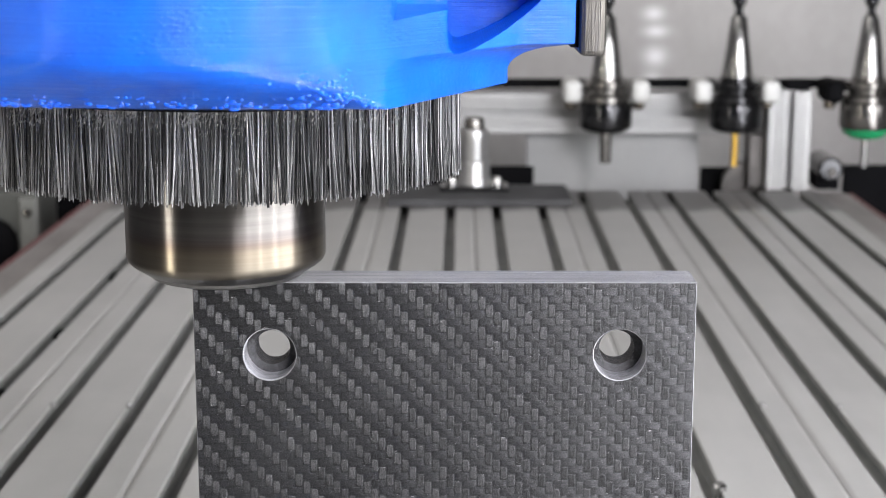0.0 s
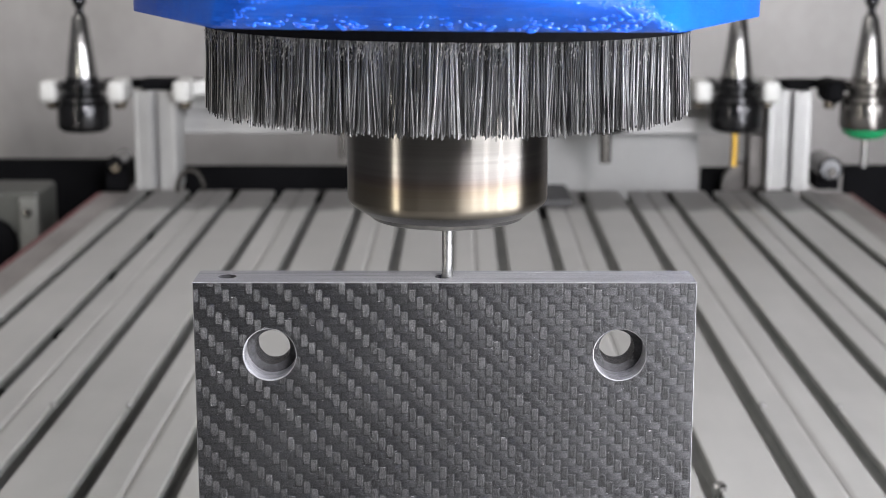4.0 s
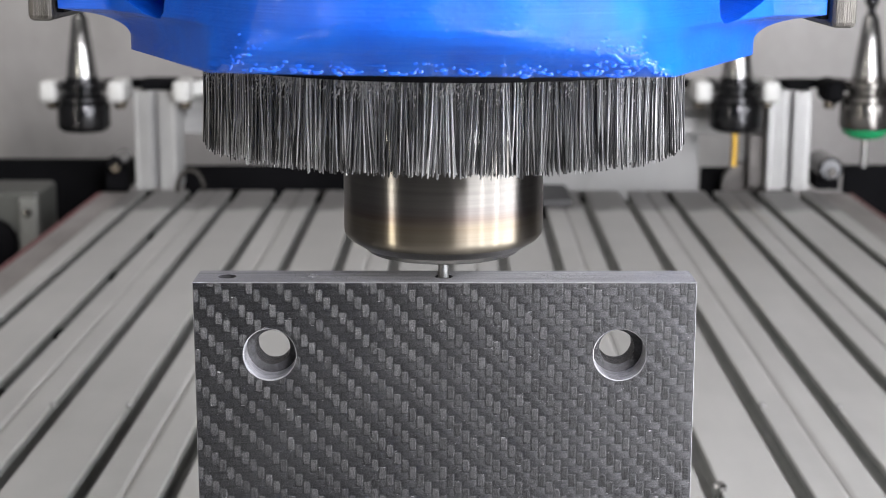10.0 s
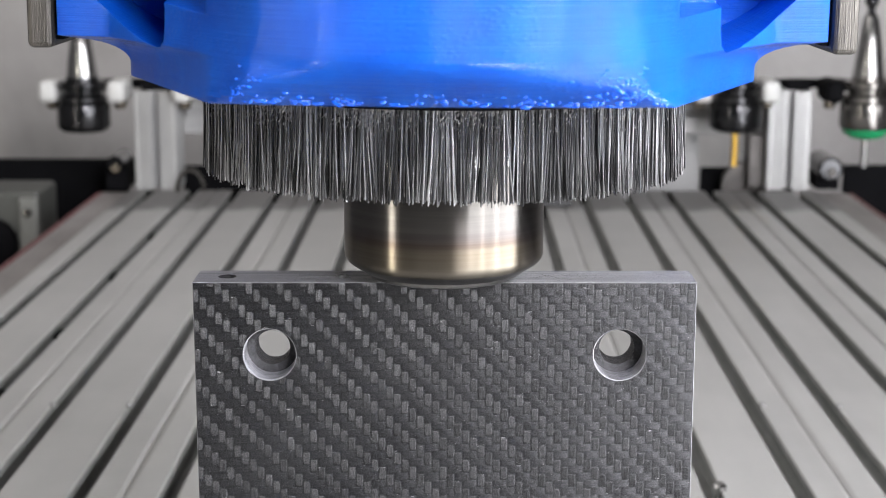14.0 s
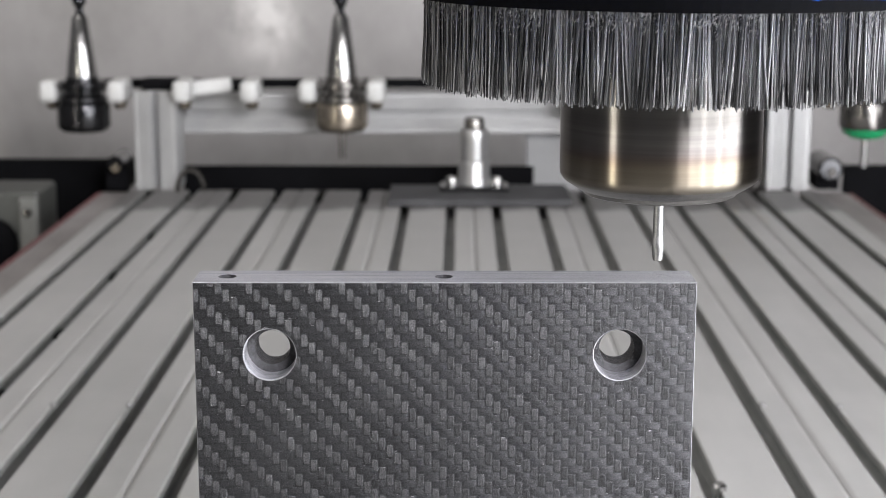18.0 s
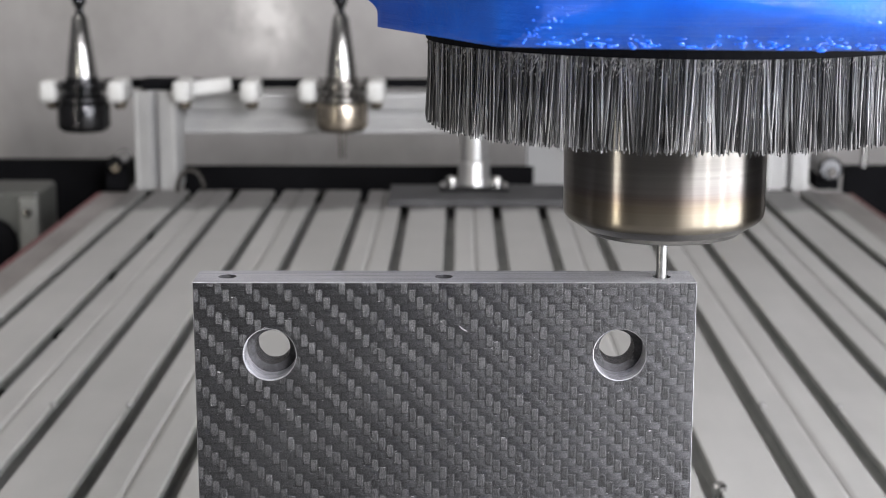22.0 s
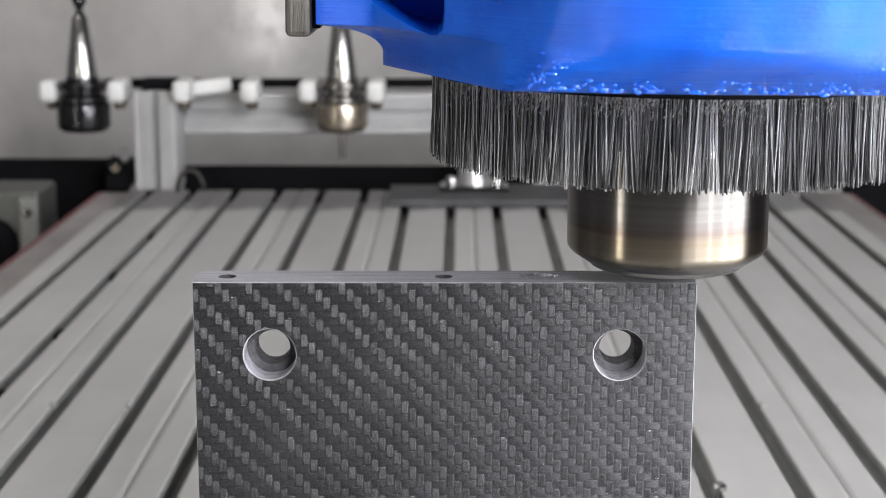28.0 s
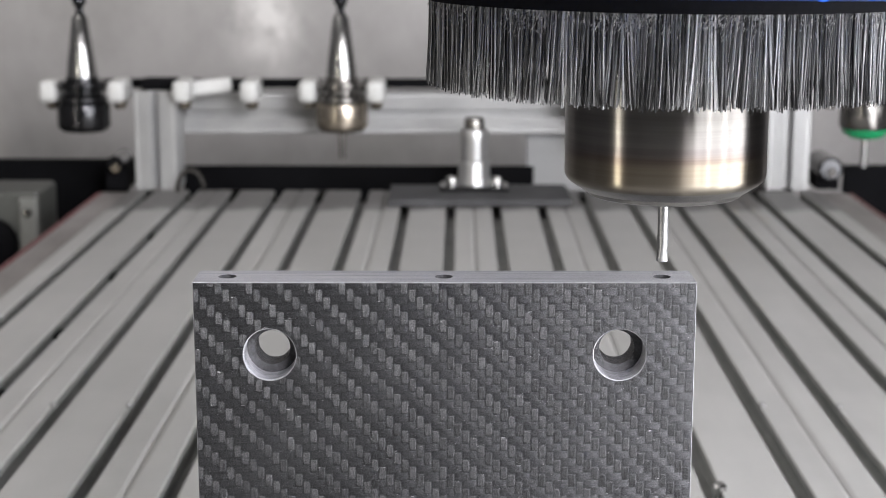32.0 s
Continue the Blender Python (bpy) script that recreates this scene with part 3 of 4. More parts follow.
def carbon_plate():
    bm = bmesh.new()
    c = 0.00013
    hw = PW / 2

    def loop(pts):
        return [bm.verts.new(p) for p in pts]

    def strip(a, b, mat=1):
        for i in range(len(a)):
            k = (i + 1) % len(a)
            f = bm.faces.new((a[i], a[k], b[k], b[i]))
            f.material_index = mat

    def fill(loops, mat):
        edges = []
        for vs in loops:
            for i in range(len(vs)):
                e = bm.edges.get((vs[i], vs[(i + 1) % len(vs)]))
                edges.append(e or bm.edges.new((vs[i], vs[(i + 1) % len(vs)])))
        made = bmesh.ops.triangle_fill(bm, use_beauty=True, use_dissolve=False, edges=edges)
        for g in made["geom"]:
            if isinstance(g, bmesh.types.BMFace):
                g.material_index = mat

    def rect(y, inset):
        return loop([(-hw + inset, y, inset), (hw - inset, y, inset), (hw - inset, y, PLZ - inset), (-hw + inset, y, PLZ - inset)])

    front = rect(0, c)
    back = rect(PT, c)
    # chamfered rims: front face -> sides
    fs, bs = rect(c, 0), rect(PT - c, 0)
    strip(front, fs)
    strip(bs, back)
    front_loops, back_loops = [front], [back]
    n = 48
    for x in BORES:
        rim = [(px, pz) for px, pz in ring_points(x, BORE_Z, 0.00665, n)]
        a = loop([(px, 0, pz) for px, pz in rim])
        a2 = loop([(px, 0.0002, pz) for px, pz in ring_points(x, BORE_Z, 0.00645, n)])
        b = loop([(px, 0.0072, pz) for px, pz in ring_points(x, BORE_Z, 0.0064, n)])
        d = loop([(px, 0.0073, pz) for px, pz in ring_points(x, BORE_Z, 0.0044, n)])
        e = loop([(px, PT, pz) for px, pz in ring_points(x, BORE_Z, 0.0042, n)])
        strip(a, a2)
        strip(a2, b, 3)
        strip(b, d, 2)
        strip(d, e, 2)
        front_loops.append(a)
        back_loops.append(e)
    fill(front_loops, 0)
    fill(back_loops, 0)
    # sides and bottom
    for i, k in ((0, 1), (1, 2), (3, 0)):
        f = bm.faces.new((fs[i], fs[k], bs[k], bs[i]))
        f.material_index = 1
    # top with the edge holes
    top = [fs[2], bs[2], bs[3], fs[3]]
    loops = [top]
    for x in HOLE_X:
        a = loop([(px, py, PLZ) for px, py in ring_points(x, PT / 2, HOLE_R, 32)])
        b = loop([(px, py, PLZ - HOLE_D) for px, py in ring_points(x, PT / 2, HOLE_R, 32)])
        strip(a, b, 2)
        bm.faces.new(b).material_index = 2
        loops.append(a)
    fill(loops, 1)
    return bm


plate = tagged(part("carbon_plate", carbon_plate(), (M_CARBON, M_EDGE, M_BORE, M_COUNTERBORE), smooth=True, at=pose(PLX, PLY, 0), angle=30), "dark carbon fibre twill plate with counterbored holes standing on edge", "plate")
plugs = []
for x in HOLE_X[1:]:
    plugs.append(part("core", lathe([(0, -0.0005), (HOLE_R * 0.9985, -0.0005), (HOLE_R * 0.9985, 0.0), (0, 0.0)], 32, m=pose(x, PT / 2, PLZ)), M_EDGE, plate, "laminate still standing in the hole"))

# ---------------------------------------------------------------- the milling head
head = thing("milling_head", pose(0, 0.392, 0.17), "milling spindle with a blue printed dust shoe and brush ring", "milling spindle")
LIP = 0.0655


RIM = 0.0037  # height of the shoe's rim over the brush strip


def prow_lines(x, w):
    """How far forward the bellied front and the flank's plane reach at x, at the height w over the rim."""
    t = min(1.0, max(0.0, (w - RIM) / 0.0105))
    mid = -0.0935 - 0.0185 * (1 - (1 - t) ** 1.8)
    r = 0.054 + 0.25 * (1 - t) ** 2.5
    m = min(1.0, max(0.0, (w - RIM) / 0.0155))
    ex, ey = 0.0436 - 0.0012 * m, -0.0900 + 0.0020 * m
    ey = max(ey, mid + r - math.sqrt(r * r - ex * ex))
    return mid + r - math.sqrt(r * r - x * x), ey + (x - ex) * 1.39, ex, ey


def shoe_outline(w):
    """Right half of the dust shoe's outline at the height w over its rim, from the prow's middle round to the back's middle."""
    k = min(1.0, max(0.0, (w - 0.0064) / 0.006))
    g = 1 - math.sqrt(1 - k * k)
    _, _, ex, ey = prow_lines(0.0, w)
    e = Vector((ex, ey))
    o = Vector((0.0678, -0.0380)).lerp(Vector((0.0702, -0.0490)), g)
    n = Vector((0.0678, -0.0375)).lerp(Vector((0.0818, -0.0450)), g)
    q = Vector((0.0678, 0.030)).lerp(Vector((0.0818, 0.022)), g)
    pts = []
    for i in range(44):
        x = ex * i / 44
        belly, flank, _, _ = prow_lines(x, w)
        soft = 0.004 * (1 - i / 44)
        pts.append(Vector((x, (belly + flank + math.sqrt((belly - flank) ** 2 + soft * soft)) / 2)))
    for a, b, c in ((e, o, 24), (o, n, 8), (n, q, 12)):
        pts += [a.lerp(b, i / c) for i in range(c)]
    back = Vector((0, 0.066))
    for i in range(17):
        an = i / 16 * math.pi / 2
        pts.append(Vector((q.x * math.cos(an), q.y + (back.y - q.y) * math.sin(an))))
    return pts


def crease(w):
    """The outline's step at which the belly meets the flank."""
    ex = prow_lines(0.0, w)[2]
    return next((i for i in range(44) if prow_lines(ex * i / 44, w)[1] > prow_lines(ex * i / 44, w)[0]), 42)


def dust_shoe():
    bm = bmesh.new()
    ws = [RIM + 0.0005 * i for i in range(6)] + [0.0064 + 0.0006 * i for i in range(10)] + [0.01225, 0.0129, 0.0136, 0.0148, 0.016, 0.0175, 0.0194, 0.022, 0.0247, 0.028, 0.032, 0.046]
    rnd = random.Random(4)
    rings = []
    for j, w in enumerate(ws):
        half = shoe_outline(w)
        full = half + [Vector((-p.x, p.y)) for p in reversed(half[1:-1])]
        vs = []
        for p in full:
            k = 0.0
            if 0 < j < 6 and p.y < -0.05:
                k = rnd.uniform(-0.0003, 0.0004)
            elif j == 0:
                k = -0.0004
            vs.append(bm.verts.new((p.x, p.y - k, w)))
        rings.append(vs)
    n = len(rings[0])
    inner = []
    for r, w in ((0.0300, 0.003), (0.0300, 0.046)):
        ring = []
        for v in rings[0]:
            a = math.atan2(v.co.x, -v.co.y)
            ring.append(bm.verts.new((r * math.sin(a), -r * math.cos(a), w)))
        inner.append(ring)
    for chain in (rings, [rings[0], *inner, rings[-1]]):
        for a, b in zip(chain, chain[1:]):
            for i in range(n):
                bm.faces.new((a[i], a[(i + 1) % n], b[(i + 1) % n], b[i]))
    return bm


def cut_away(bm, cutters, mat):
    """The body bm less the cutters, as a new mesh."""
    body = new("cut_body", mesh_of("cut_body", bm, mat))
    extra = []
    for c in cutters:
        k = new("cut_tool", mesh_of("cut_tool", c, mat))
        extra.append(k)
        m = body.modifiers.new("cut", "BOOLEAN")
        m.operation, m.solver, m.object = "DIFFERENCE", "EXACT", k
    bpy.context.view_layer.update()
    me = bpy.data.meshes.new_from_object(body.evaluated_get(bpy.context.evaluated_depsgraph_get()))
    for ob in (body, *extra):
        bpy.data.objects.remove(ob)
    # soften the printed corners
    bm = bmesh.new()
    bm.from_mesh(me)
    bmesh.ops.remove_doubles(bm, verts=bm.verts, dist=1e-6)
    edges = [e for e in bm.edges if len(e.link_faces) == 2 and e.calc_face_angle(0.0) > 0.7 and e.verts[0].co.z > 0.008 and e.verts[1].co.z > 0.008]
    bmesh.ops.bevel(bm, geom=edges, offset=0.0004, segments=2, affect="EDGES", profile=0.5, clamp_overlap=True)
    bm.to_mesh(me)
    bm.free()
    me.shade_smooth()
    me.set_sharp_from_angle(angle=radians(40))
    return me


def bolt_pocket(side):
    """The deep round pocket of a clamp bolt, and the nut trap beside it."""
    a = extrude_outline([(0.0545, 0.0165), (0.0548, 0.0138), (0.0558, 0.0124), (0.0572, 0.0122), (0.0600, 0.0131), (0.0635, 0.0146), (0.0668, 0.0163), (0.0705, 0.0187),
                         (0.0740, 0.0217), (0.0768, 0.0255), (0.0782, 0.031), (0.0782, 0.042), (0.0545, 0.042)], 0.105, "y")
    bmesh.ops.transform(a, matrix=pose(0, -0.125, 0), verts=a.verts)
    b = extrude_outline([(-0.105, 0.0193), (-0.088, 0.0196), (-0.0645, 0.0219), (-0.060, 0.03), (-0.060, 0.07), (-0.105, 0.07)], 0.0121, "x")
    bmesh.ops.transform(b, matrix=pose(0.0445, 0, 0), verts=b.verts)
    for k in (a, b):
        if side < 0:
            bmesh.ops.transform(k, matrix=Matrix.Diagonal((-1, 1, 1, 1)), verts=k.verts)
    return [a, b]


shoe = part("dust_shoe", cut_away(dust_shoe(), bolt_pocket(1) + bolt_pocket(-1), M_BLUE), M_BLUE, head, "glossy blue printed plastic dust shoe", at=pose(-0.0003, 0, LIP, 0, 0.5, 0))


def print_blobs():
    """Drops and strings of plastic that the nozzle left along the rim and on the flank that curves away."""
    rnd = random.Random(15)
    bm = bmesh.new()

    def drop(side, i, w, size):
        w += 0.0036
        pts = shoe_outline(w)
        p, q = pts[i], pts[i + 1]
        c = p.lerp(q, rnd.random())
        m = Matrix.Translation((side * c.x, c.y - size * 0.1, w)) @ Matrix.Diagonal((rnd.uniform(1.0, 2.2), 0.6, rnd.uniform(0.6, 1.0), 1))
        bmesh.ops.create_icosphere(bm, subdivisions=2, radius=size, matrix=m)

    for _ in range(110):
        side = rnd.choice((-1, -1, 1, 1, 1))
        drop(side, rnd.randrange(0, 42), rnd.choice((0.0008, 0.0012, 0.0016)) + rnd.uniform(-0.0003, 0.0003), rnd.uniform(0.0003, 0.0006))
    for _ in range(50):
        drop(rnd.choice((-1, 1)), rnd.randrange(0, 40), rnd.uniform(0.002, 0.0034), rnd.uniform(0.00018, 0.00035))
    for _ in range(100):
        w = 0.0022 + 0.006 * rnd.random() ** 1.4
        drop(1, min(42, max(0, crease(w + 0.0036) - int(abs(rnd.gauss(0, 5))))), w, rnd.uniform(0.00016, 0.00036))
    for _ in range(26):
        w = 0.002 + 0.006 * rnd.random()
        drop(-1, max(0, crease(w + 0.0036) - int(abs(rnd.gauss(0, 2)))), w, rnd.uniform(0.00015, 0.0003))
    return bm


M_DROP = plain("glossy_blue_drops", (0.003, 0.085, 0.68), (0.006, 0.14, 0.88), 0.16, 0.0, 300.0, 900.0, 0.0, Coat_Weight=0.8, Coat_Roughness=0.12)
tagged(part("print_stringing", print_blobs(), M_DROP, shoe, "small glossy drops of blue plastic along the rim", True), kind="stuff")


def bristles():
    rnd = random.Random(7)
    verts, faces = [], []
    for row, (rr, count) in enumerate(((0.0572, 760), (0.0565, 760), (0.0557, 720), (0.0548, 660), (0.0538, 560))):
        for i in range(count):
            th = 2 * math.pi * (i + rnd.uniform(-0.8, 0.8)) / count
            r0 = rr + rnd.uniform(-0.0004, 0.0004)
            rad = rnd.uniform(0.0001, 0.0002)
            clump = noise.noise(Vector((math.cos(th) * 14, math.sin(th) * 14, row * 0.3)))
            lean_t, lean_r = clump * 0.0021 + rnd.gauss(0, 0.0005), rnd.uniform(-0.0006, 0.0008)
            length = 0.0206 + rnd.uniform(-0.0008, 0.0006) - 0.0012 * abs(clump)
            base = len(verts)
            for s, (k, f) in enumerate(((0.0, 1.0), (0.5, 1.0), (1.0, 0.9))):
                r = r0 + lean_r * k * k
                t = th + lean_t * k * (0.6 + 0.4 * k) / r0
                for q in range(4):
                    an = q * math.pi / 2 + i
                    verts.append(((r + rad * f * math.cos(an)) * math.sin(t) + rad * f * math.sin(an) * math.cos(t),
                                  -(r + rad * f * math.cos(an)) * math.cos(t) + rad * f * math.sin(an) * math.sin(t), -length * k))
            for s in range(2):
                for q in range(4):
                    a, b = base + 4 * s + q, base + 4 * s + (q + 1) % 4
                    faces.append((a, b, b + 4, a + 4))
            faces.append((base + 8, base + 9, base + 10, base + 11))
    me = bpy.data.meshes.new("bristles")
    me.from_pydata(verts, [], faces)
    me.materials.append(M_FIBRE)
    me.shade_smooth()
    return me


brush = part("brush_ring", lathe([(0.0525, -0.0006), (0.0582, -0.0006), (0.0582, 0.0044), (0.0525, 0.0044), (0.0525, -0.0006)], 96), M_BLACK, head, "black brush strip", at=pose(0.0001, 0, LIP - 0.0004, 0, 0.5, 0))
tagged(part("bristles", bristles(), M_FIBRE, brush, "stiff dark grey nylon bristles", at=pose(0, 0, 0)), kind="stuff")


def flecks():
    """Pale glue that has run down between the bristle roots."""
    rnd = random.Random(11)
    bm = bmesh.new()
    for _ in range(2600):
        th = rnd.gauss(-0.3, 0.6)
        c = noise.noise(Vector((th * 5, 3.0, 0)))
        if c < -0.05 and rnd.random() < 0.8:
            continue
        r = 0.0576 + rnd.uniform(-0.0004, 0.0004)
        z = -abs(rnd.gauss(0, 0.0024)) - 0.0004
        m = Matrix.Translation((r * math.sin(th), -r * math.cos(th), z)) @ Euler((rnd.random() * 0.6, rnd.random() * 0.6, rnd.random() * 3)).to_matrix().to_4x4()
        m = m @ Matrix.Diagonal((rnd.uniform(0.7, 1.3), rnd.uniform(0.7, 1.3), rnd.uniform(2.0, 6.0), 1))
        bmesh.ops.create_icosphere(bm, subdivisions=1, radius=rnd.uniform(0.00005, 0.00013), matrix=m)
    return bm


tagged(part("glue", flecks(), M_GLUE, brush, "pale glue flecks at the bristle roots", True), kind="stuff")
for s in (-1, 1):
    part("magnet_block", box(0.0056, 0.030, 0.026, (s * 0.0856, -0.030, 0.0231), 0.0012), M_SHOE_STEEL, shoe, "dark ribbed steel magnet block")
    # black filler added in place of the shaded gap beside the block
    part("gap_filler", box(0.0022, 0.026, 0.024, (s * 0.0823, -0.029, 0.0238)), M_BLACK, shoe, "black filler standing for the dark gap")
part("spindle_body", lathe([(0, 0.0477), (0.028, 0.0477), (0.028, 0.113), (0.0275, 0.114), (0, 0.114)], 64), M_STEEL, head, "steel spindle body", True)
nut = part("collet_nut", lathe([(0, 0.0175), (0.0180, 0.0175), (0.0186, 0.0178), (0.0191, 0.0187), (0.0199, 0.0189), (0.0230, 0.0209), (0.0238, 0.0216), (0.0243, 0.0224), (0.02445, 0.0233), (0.02445, 0.045), (0.024, 0.0475), (0, 0.0475)], 96), M_NUT, head, "spinning steel collet nut with straw temper colours", True, angle=25)


nut.data.materials.append(M_NUT_FACE)
for poly in nut.data.polygons:
    if poly.center.z < 0.0212:
        poly.material_index = 1


def end_mill():
    """A fluted tip under a slimmer neck; the tip is the origin."""
    bm = bmesh.new()
    lev = [(0.0, 0.00142, 1), (0.0003, 0.00148, 1), (0.0015, 0.00148, 1), (0.003, 0.00148, 1), (0.0045, 0.00148, 1), (0.0058, 0.0014, 0.6), (0.007, 0.0013, 0.0), (0.013, 0.0013, 0), (0.018, 0.0014, 0)]
    rings = []
    n = 24
    for z, r, fl in lev:
        vs = []
        for i in range(n):
            an = 2 * math.pi * i / n
            c = 0.5 + 0.5 * math.cos(2 * (an - z * 380))
            vs.append(bm.verts.new(((r * (1 - 0.22 * fl * c ** 2)) * math.cos(an), (r * (1 - 0.22 * fl * c ** 2)) * math.sin(an), z)))
        rings.append(vs)
    for a, b in zip(rings, rings[1:]):
        for i in range(n):
            bm.faces.new((a[i], a[(i + 1) % n], b[(i + 1) % n], b[i]))
    bm.faces.new(rings[0])
    bm.faces.new(rings[-1])
    return bm


part("end_mill", end_mill(), M_CARBIDE, nut, "bright carbide end mill", True, at=pose(0, 0, 0.00075), angle=60)

# ---------------------------------------------------------------- small things on the bed
screw = tagged(part("bed_screw", lathe([(0, -0.003), (0.0035, -0.003), (0.0035, 0.002), (0.0024, 0.0032), (0, 0.0034)], 24), M_STEEL, smooth=True, at=pose(0.1212, 0.684, 0.0)), "small shiny screw head in a bed slot", "screw")


for y in (0.858, 0.993, 1.160, 1.313):
    x = -0.2435 + (y - 0.858) * 0.006
    tagged(part("slot_nut", box(0.0078, 0.017, 0.003, (0, 0, 0), 0.0008), M_BLACK, at=pose(x, y, -0.0093)), "small black sliding nut lying in a bed slot", "nut", "nuts in the slot")


def burr():
    bm = bmesh.new()
    bmesh.ops.create_icosphere(bm, subdivisions=2, radius=0.0024)
    for v in bm.verts:
        k = 1 + 0.35 * noise.noise(v.co * 900)
        v.co = Vector((v.co.x * 0.8 * k, v.co.y * 1.3 * k, v.co.z * 0.7 * k))
    return bm


burr_mesh = mesh_of("shaving", burr(), M_PROFILE, smooth=True)
for x, y, a in ((0.1645, 0.810, 20), (0.204, 0.808, -10), (-0.204, 0.810, 15), (-0.1643, 0.810, -20), (0.1695, 0.62, 50)):
    tagged(part("shaving", burr_mesh, M_PROFILE, at=pose(x, y, 0.0006, 0, 0, a)), "tiny aluminium shaving caught on a slot's edge", "shaving", "shavings on the slots")

ring_bm = bmesh.new()
ring_rows = []
for i in range(28):
    an = math.pi * (i / 27)
    c = Vector((0.0125 * math.cos(an), 0, 0.021 * math.sin(an)))
    d = Vector((math.cos(an), 0, math.sin(an)))
    ring_rows.append([ring_bm.verts.new(c + (d * math.cos(b) + Vector((0, 1, 0)) * math.sin(b)) * 0.0022) for b in (0, 1.05, 2.09, 3.14, 4.19, 5.24)])
for a, b in zip(ring_rows, ring_rows[1:]):
    for k in range(6):
        ring_bm.faces.new((a[k], a[(k + 1) % 6], b[(k + 1) % 6], b[k]))
ring_bm.faces.new(ring_rows[0])
ring_bm.faces.new(ring_rows[-1])
tagged(part("cable_loop", ring_bm, M_DULL_STEEL, smooth=True, at=pose(-0.2365, 1.485, -0.001)), "short silver cable loop standing behind the rack post", "cable")


def dust_clump(seed, width, depth, height, count, small=0.00008, big=0.0003):
    """A low heap of milled carbon crumbs on z = 0."""
    rnd = random.Random(seed)
    bm = bmesh.new()
    for _ in range(count):
        u, v = rnd.gauss(0, 0.42), rnd.gauss(0, 0.42)
        fall = max(0.0, 1 - (u * u + v * v) * 1.3)
        r = small + (big - small) * rnd.random() ** 2
        m = Matrix.Translation((max(-1.2, min(1.2, u)) * width / 2, max(-1.0, min(1.0, v)) * depth / 2, r * 0.4 + height * fall * rnd.random()))
        m = m @ Euler((rnd.random() * 3, rnd.random() * 3, rnd.random() * 6)).to_matrix().to_4x4() @ Matrix.Diagonal((rnd.uniform(0.8, 1.4), 0.9, 0.8, 1))
        bmesh.ops.create_icosphere(bm, subdivisions=1, radius=r, matrix=m)
    return bm


# seed, width, depth, height, crumbs, then (time, place along the edge) while it lies on the plate
HEAPS = [(31, 0.0034, 0.003, 0.0007, 60, 9.6, -0.0330, 12.0, -0.0278, 14.45, -0.0228), (32, 0.0098, 0.0045, 0.0011, 240, 22.6, 0.0195, 25.0, 0.0213, 29.0, 0.0245),
         (33, 0.0030, 0.003, 0.0008, 60, 23.4, 0.0015, 24.0, 0.0014, 24.6, 0.0013), (34, 0.024, 0.0095, 0.0001, 170, 7.2, 0.0300, 10.0, 0.0303, 15.4, 0.0306),
         (35, 0.046, 0.0095, 0.0001, 46, 23.0, -0.0240, 26.0, -0.0240, 31.9, -0.0240), (36, 0.030, 0.0090, 0.0001, 190, 9.0, -0.0310, 12.0, -0.0300, 15.2, -0.0290)]
heaps = []
for row in HEAPS:
    flat = row[3] < 0.0005
    ob = part("dust_heap", dust_clump(*row[:5], big=0.00015 if flat else 0.0003), M_CHIP)
    heaps.append(tagged(ob, "thin scatter of grey carbon dust on the plate's edge" if flat else "small heap of grey carbon dust on the plate's edge", "dust", "dust heaps on the plate"))


def carbon_chip():
    """A curled sliver of laminate."""
    bm = bmesh.new()
    rows = []
    for i in range(6):
        f = i / 5 - 0.5
        w = 0.00048 * (1 - 1.6 * abs(f) ** 2)
        rows.append([bm.verts.new((f * 0.0021, w, 0.0004 * f * f)), bm.verts.new((f * 0.0021, -w, 0.0004 * f * f + 0.00012)),
                     bm.verts.new((f * 0.0021, -w, 0.0004 * f * f + 0.00022)), bm.verts.new((f * 0.0021, w, 0.0004 * f * f + 0.0001))])
    for a, b in zip(rows, rows[1:]):
        for i in range(4):
            bm.faces.new((a[i], a[(i + 1) % 4], b[(i + 1) % 4], b[i]))
    bm.faces.new(rows[0])
    bm.faces.new(rows[-1])
    return bm


# time of flight, hole, place on the way, turn about y
FLIGHTS = [(8, 1, -0.0413, 0.3506, 0.1668, 70), (8, 1, -0.0196, 0.3503, 0.1654, -60), (8, 1, -0.0050, 0.3309, 0.1701, 40), (8, 1, 0.0004, 0.3502, 0.1646, -55),
           (8, 1, -0.0179, 0.3396, 0.1630, 5), (8, 1, -0.0025, 0.3284, 0.1579, 30), (8, 1, -0.0094, 0.3465, 0.1468, 75), (8, 1, -0.0441, 0.3143, 0.1393, 75),
           (24, 2, -0.0234, 0.3559, 0.1428, -50), (22, 2, 0.0038, 0.3588, 0.1569, 35), (20, 2, -0.0281, 0.3436, 0.1325, 40), (20, 2, 0.0388, 0.3599, 0.1620, 50), (12, 1, -0.0247, 0.3556, 0.1411, 45),
           (7, 1, -0.047, 0.372, 0.1918, -35), (7, 1, 0.0546, 0.36, 0.1735, 20), (7, 1, 0.0432, 0.38, 0.1802, 60), (7, 1, -0.0766, 0.35, 0.1886, 30), (19, 2, 0.0689, 0.38, 0.1775, -60), (19, 2, 0.0801, 0.36, 0.176, 55),
           (24, 2, 0.0015, 0.38, 0.1714, -60), (25, 2, 0.0714, 0.35, 0.1854, 70), (25, 2, 0.0932, 0.36, 0.1887, 40), (25, 2, -0.0398, 0.37, 0.1884, 45), (25, 2, -0.037, 0.37, 0.1865, 20)]
chips = []
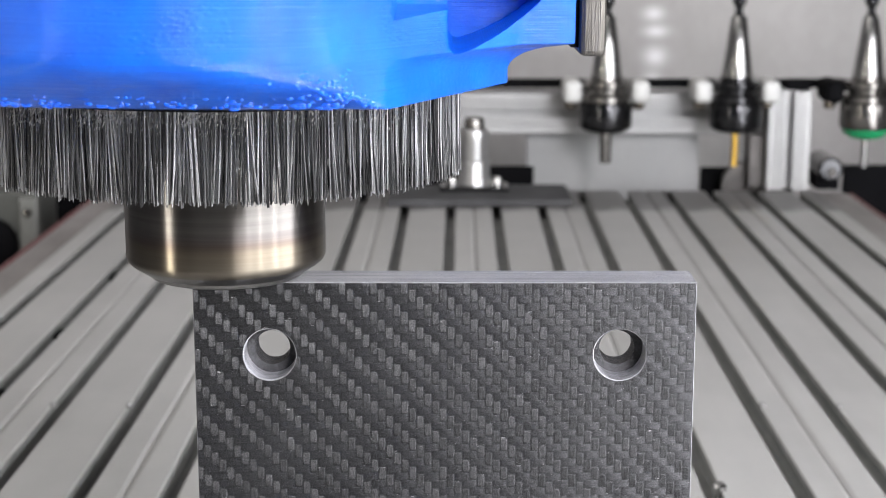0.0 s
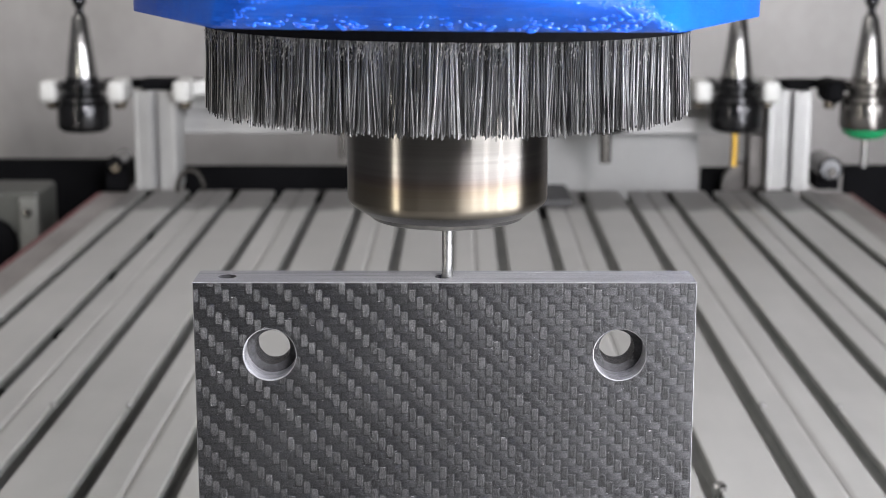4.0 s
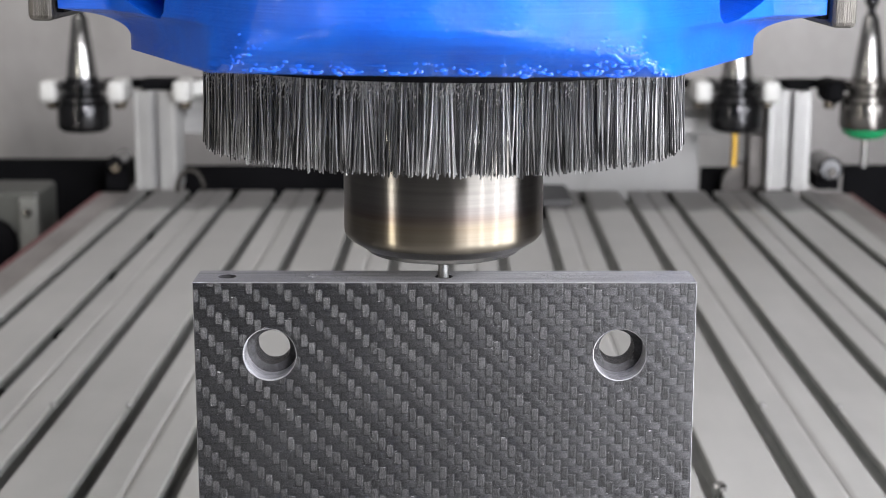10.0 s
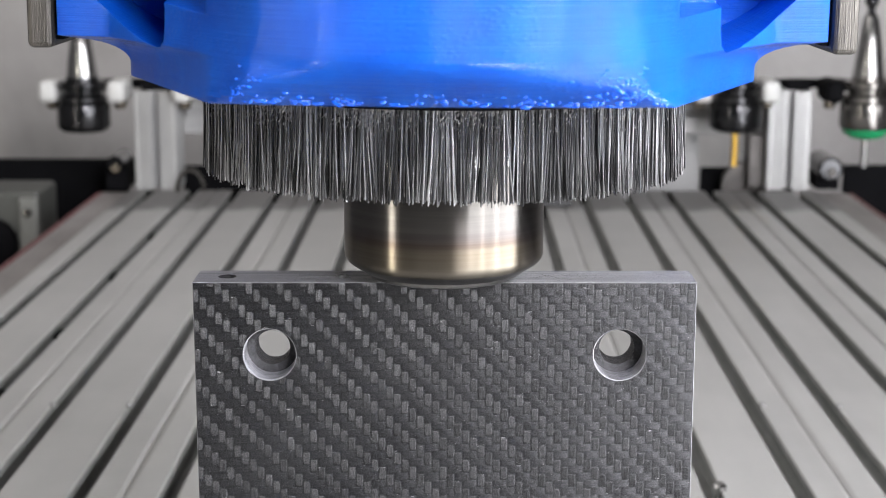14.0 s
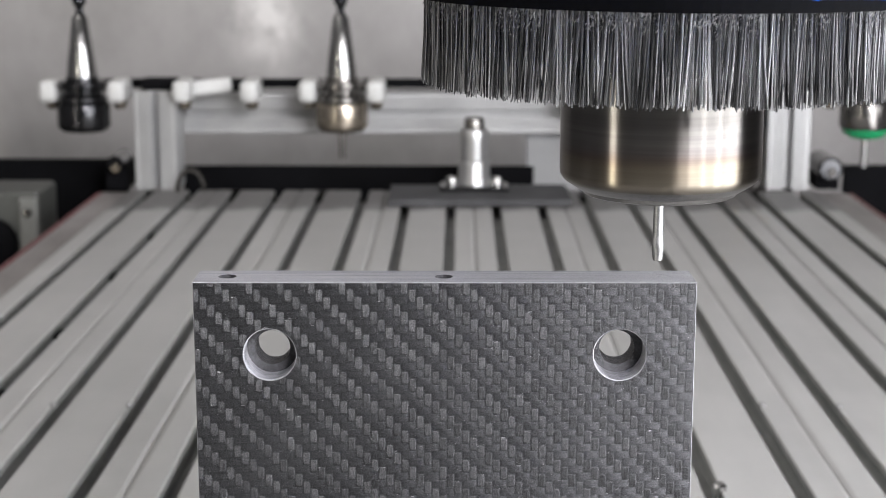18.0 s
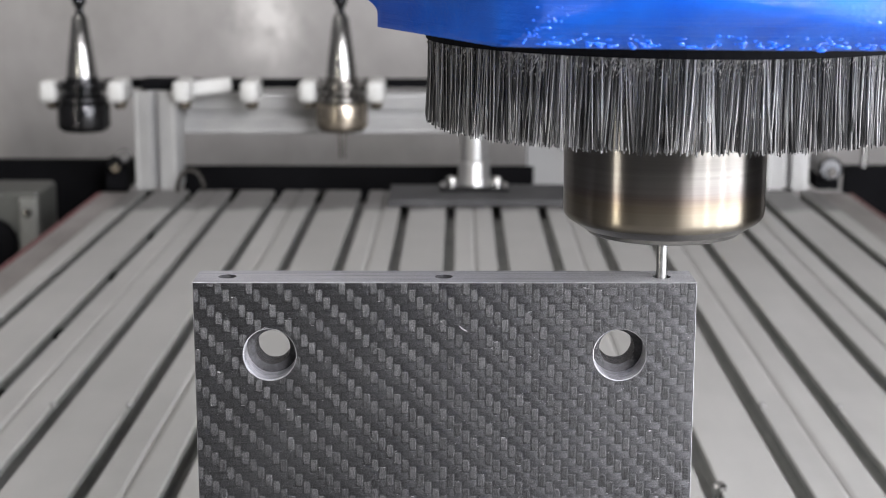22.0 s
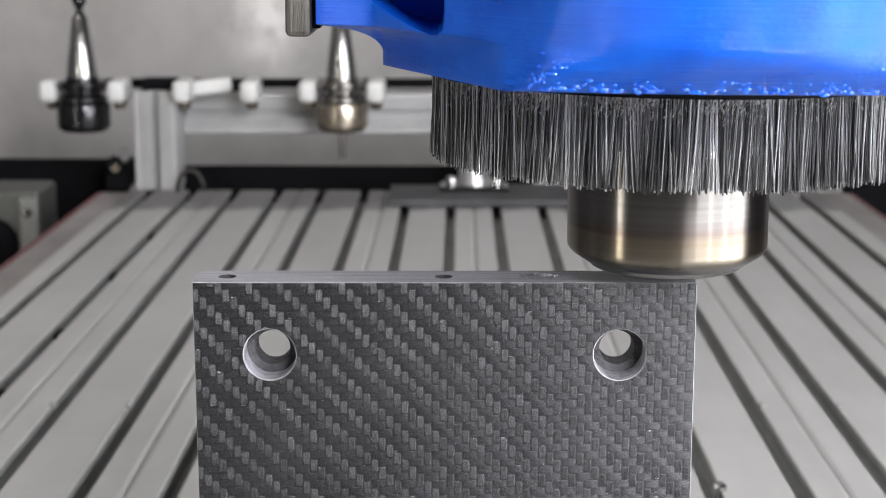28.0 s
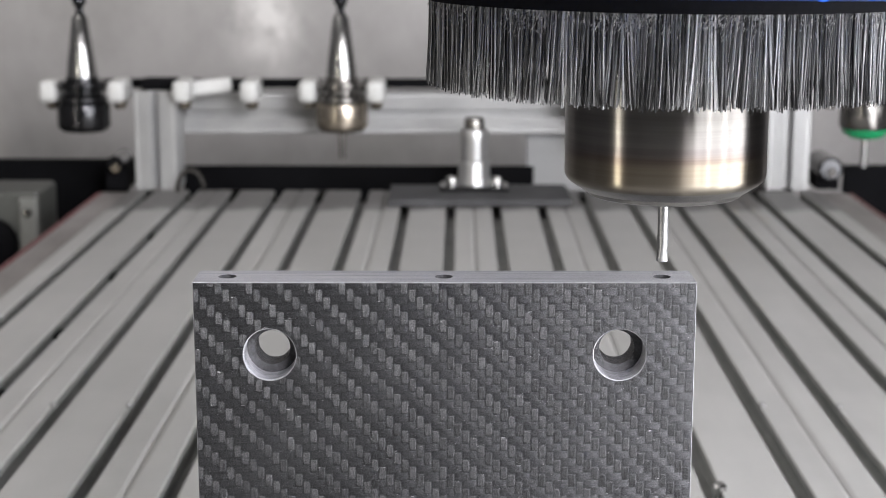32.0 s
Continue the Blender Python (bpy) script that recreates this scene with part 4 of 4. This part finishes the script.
chip_mesh = mesh_of("carbon_chip", carbon_chip(), M_PALE_CHIP, smooth=True)
small_chip = carbon_chip()
bmesh.ops.scale(small_chip, vec=(0.4, 0.55, 0.5), verts=small_chip.verts)
small_mesh = mesh_of("carbon_chip", small_chip, M_PALE_CHIP, smooth=True)
for i, row in enumerate(FLIGHTS):
    chips.append(tagged(new("carbon_chip", chip_mesh if i < 13 else small_mesh), "pale curled sliver of milled carbon laminate", "chip", "flying chips"))

# ---------------------------------------------------------------- what moves
SAFE, LOW = 0.1653, 0.1450
PERIOD, ORBIT = 0.7285, 0.00092


def ease(t, a, b):
    return min(1.0, max(0.0, (t - a) / (b - a)))


def soft_ease(t, a, b, s=0.08):
    """A ramp from 0 to 1 at an even pace with short soft ends."""
    return sum(ease(t + d * s, a, b) for d in (-1, -0.5, 0, 0.5, 1)) / 5


def head_at(t):
    x = HOLE_X[0] + (HOLE_X[1] - HOLE_X[0]) * soft_ease(t, 1.57, 2.68) + (HOLE_X[2] - HOLE_X[1]) * soft_ease(t, 16.9, 18.0)
    z = LOW + (SAFE - LOW) * soft_ease(t, 0.14, 1.42)
    z -= (SAFE - 0.1606) * soft_ease(t, 2.74, 3.1)
    z -= (0.1606 - LOW) * ease(t, 3.05, 14.3)
    z += (SAFE - LOW) * soft_ease(t, 15.56, 16.78)
    z -= (SAFE - 0.1607) * soft_ease(t, 18.06, 18.45)
    z -= (0.1607 - LOW) * ease(t, 18.55, 29.93)
    z += (SAFE - LOW) * soft_ease(t, 30.76, 31.98)
    w = 2 * math.pi / PERIOD
    dx = dy = 0.0
    for a, b, ph in ((3.35, 15.2, -1.34), (18.6, 30.55, -1.50)):
        k = ease(t, a, a + 0.25) - ease(t, b - 0.25, b)
        dx += ORBIT * k * math.sin(w * t + ph)
        dy -= ORBIT * k * math.cos(w * t + ph)
    return x + PLX + dx, PLY + PT / 2 + dy, z


def motions():
    times = [i * 0.05 for i in range(641)]
    walk(head, [(t, pose(*head_at(t))) for t in times])
    walk(nut, [(t, pose(0, 0, 0, 0, 0, -(i * 62.0) % 360)) for i, t in enumerate(times)])
    for k, (chip, (t, hole, x, y, z, turn)) in enumerate(zip(chips, FLIGHTS)):
        start = pose(PLX + HOLE_X[hole], PLY + PT / 2, PLZ - 0.013, 0, turn * 0.5, 0)
        seen = pose(x, y, z, 20, turn, 10)
        down = pose(x * 1.5 + 0.004 * (k % 5), y - 0.12 - 0.01 * (k % 4), 0.0001, 0, 0, turn * 0.5)
        walk(chip, [(0, start), (t - 0.13, start), (t, seen), (t + 0.28, down), (32, down)])
    for heap, (_, _, _, _, _, a, xa, b, xb, c, xc) in zip(heaps, HEAPS):
        y = PLY + PT * 0.46
        inside, behind = pose(PLX + xa * 0.9, y, PLZ - 0.012), pose(xc * 0.5, PLY + 0.12, 0.0002)
        walk(heap, [(0, inside), (a - 0.2, inside), (a, pose(PLX + xa, y, PLZ)), (b, pose(PLX + xb, y, PLZ)), (c, pose(PLX + xc, y, PLZ)),
                    (c + 0.05, pose(xc * 0.9, PLY + 0.05, PLZ + 0.012)), (c + 0.25, behind), (32.3, behind)])
    for plug, x, a, b in ((plugs[0], HOLE_X[1], 3.1, 14.3), (plugs[1], HOLE_X[2], 18.55, 29.93)):
        rows = []
        for t in times[::4]:
            rows.append((t, pose(0, 0, -0.00002 - (HOLE_D - 0.0006) * ease(t, a, b))))
        walk(plug, rows)


motions()
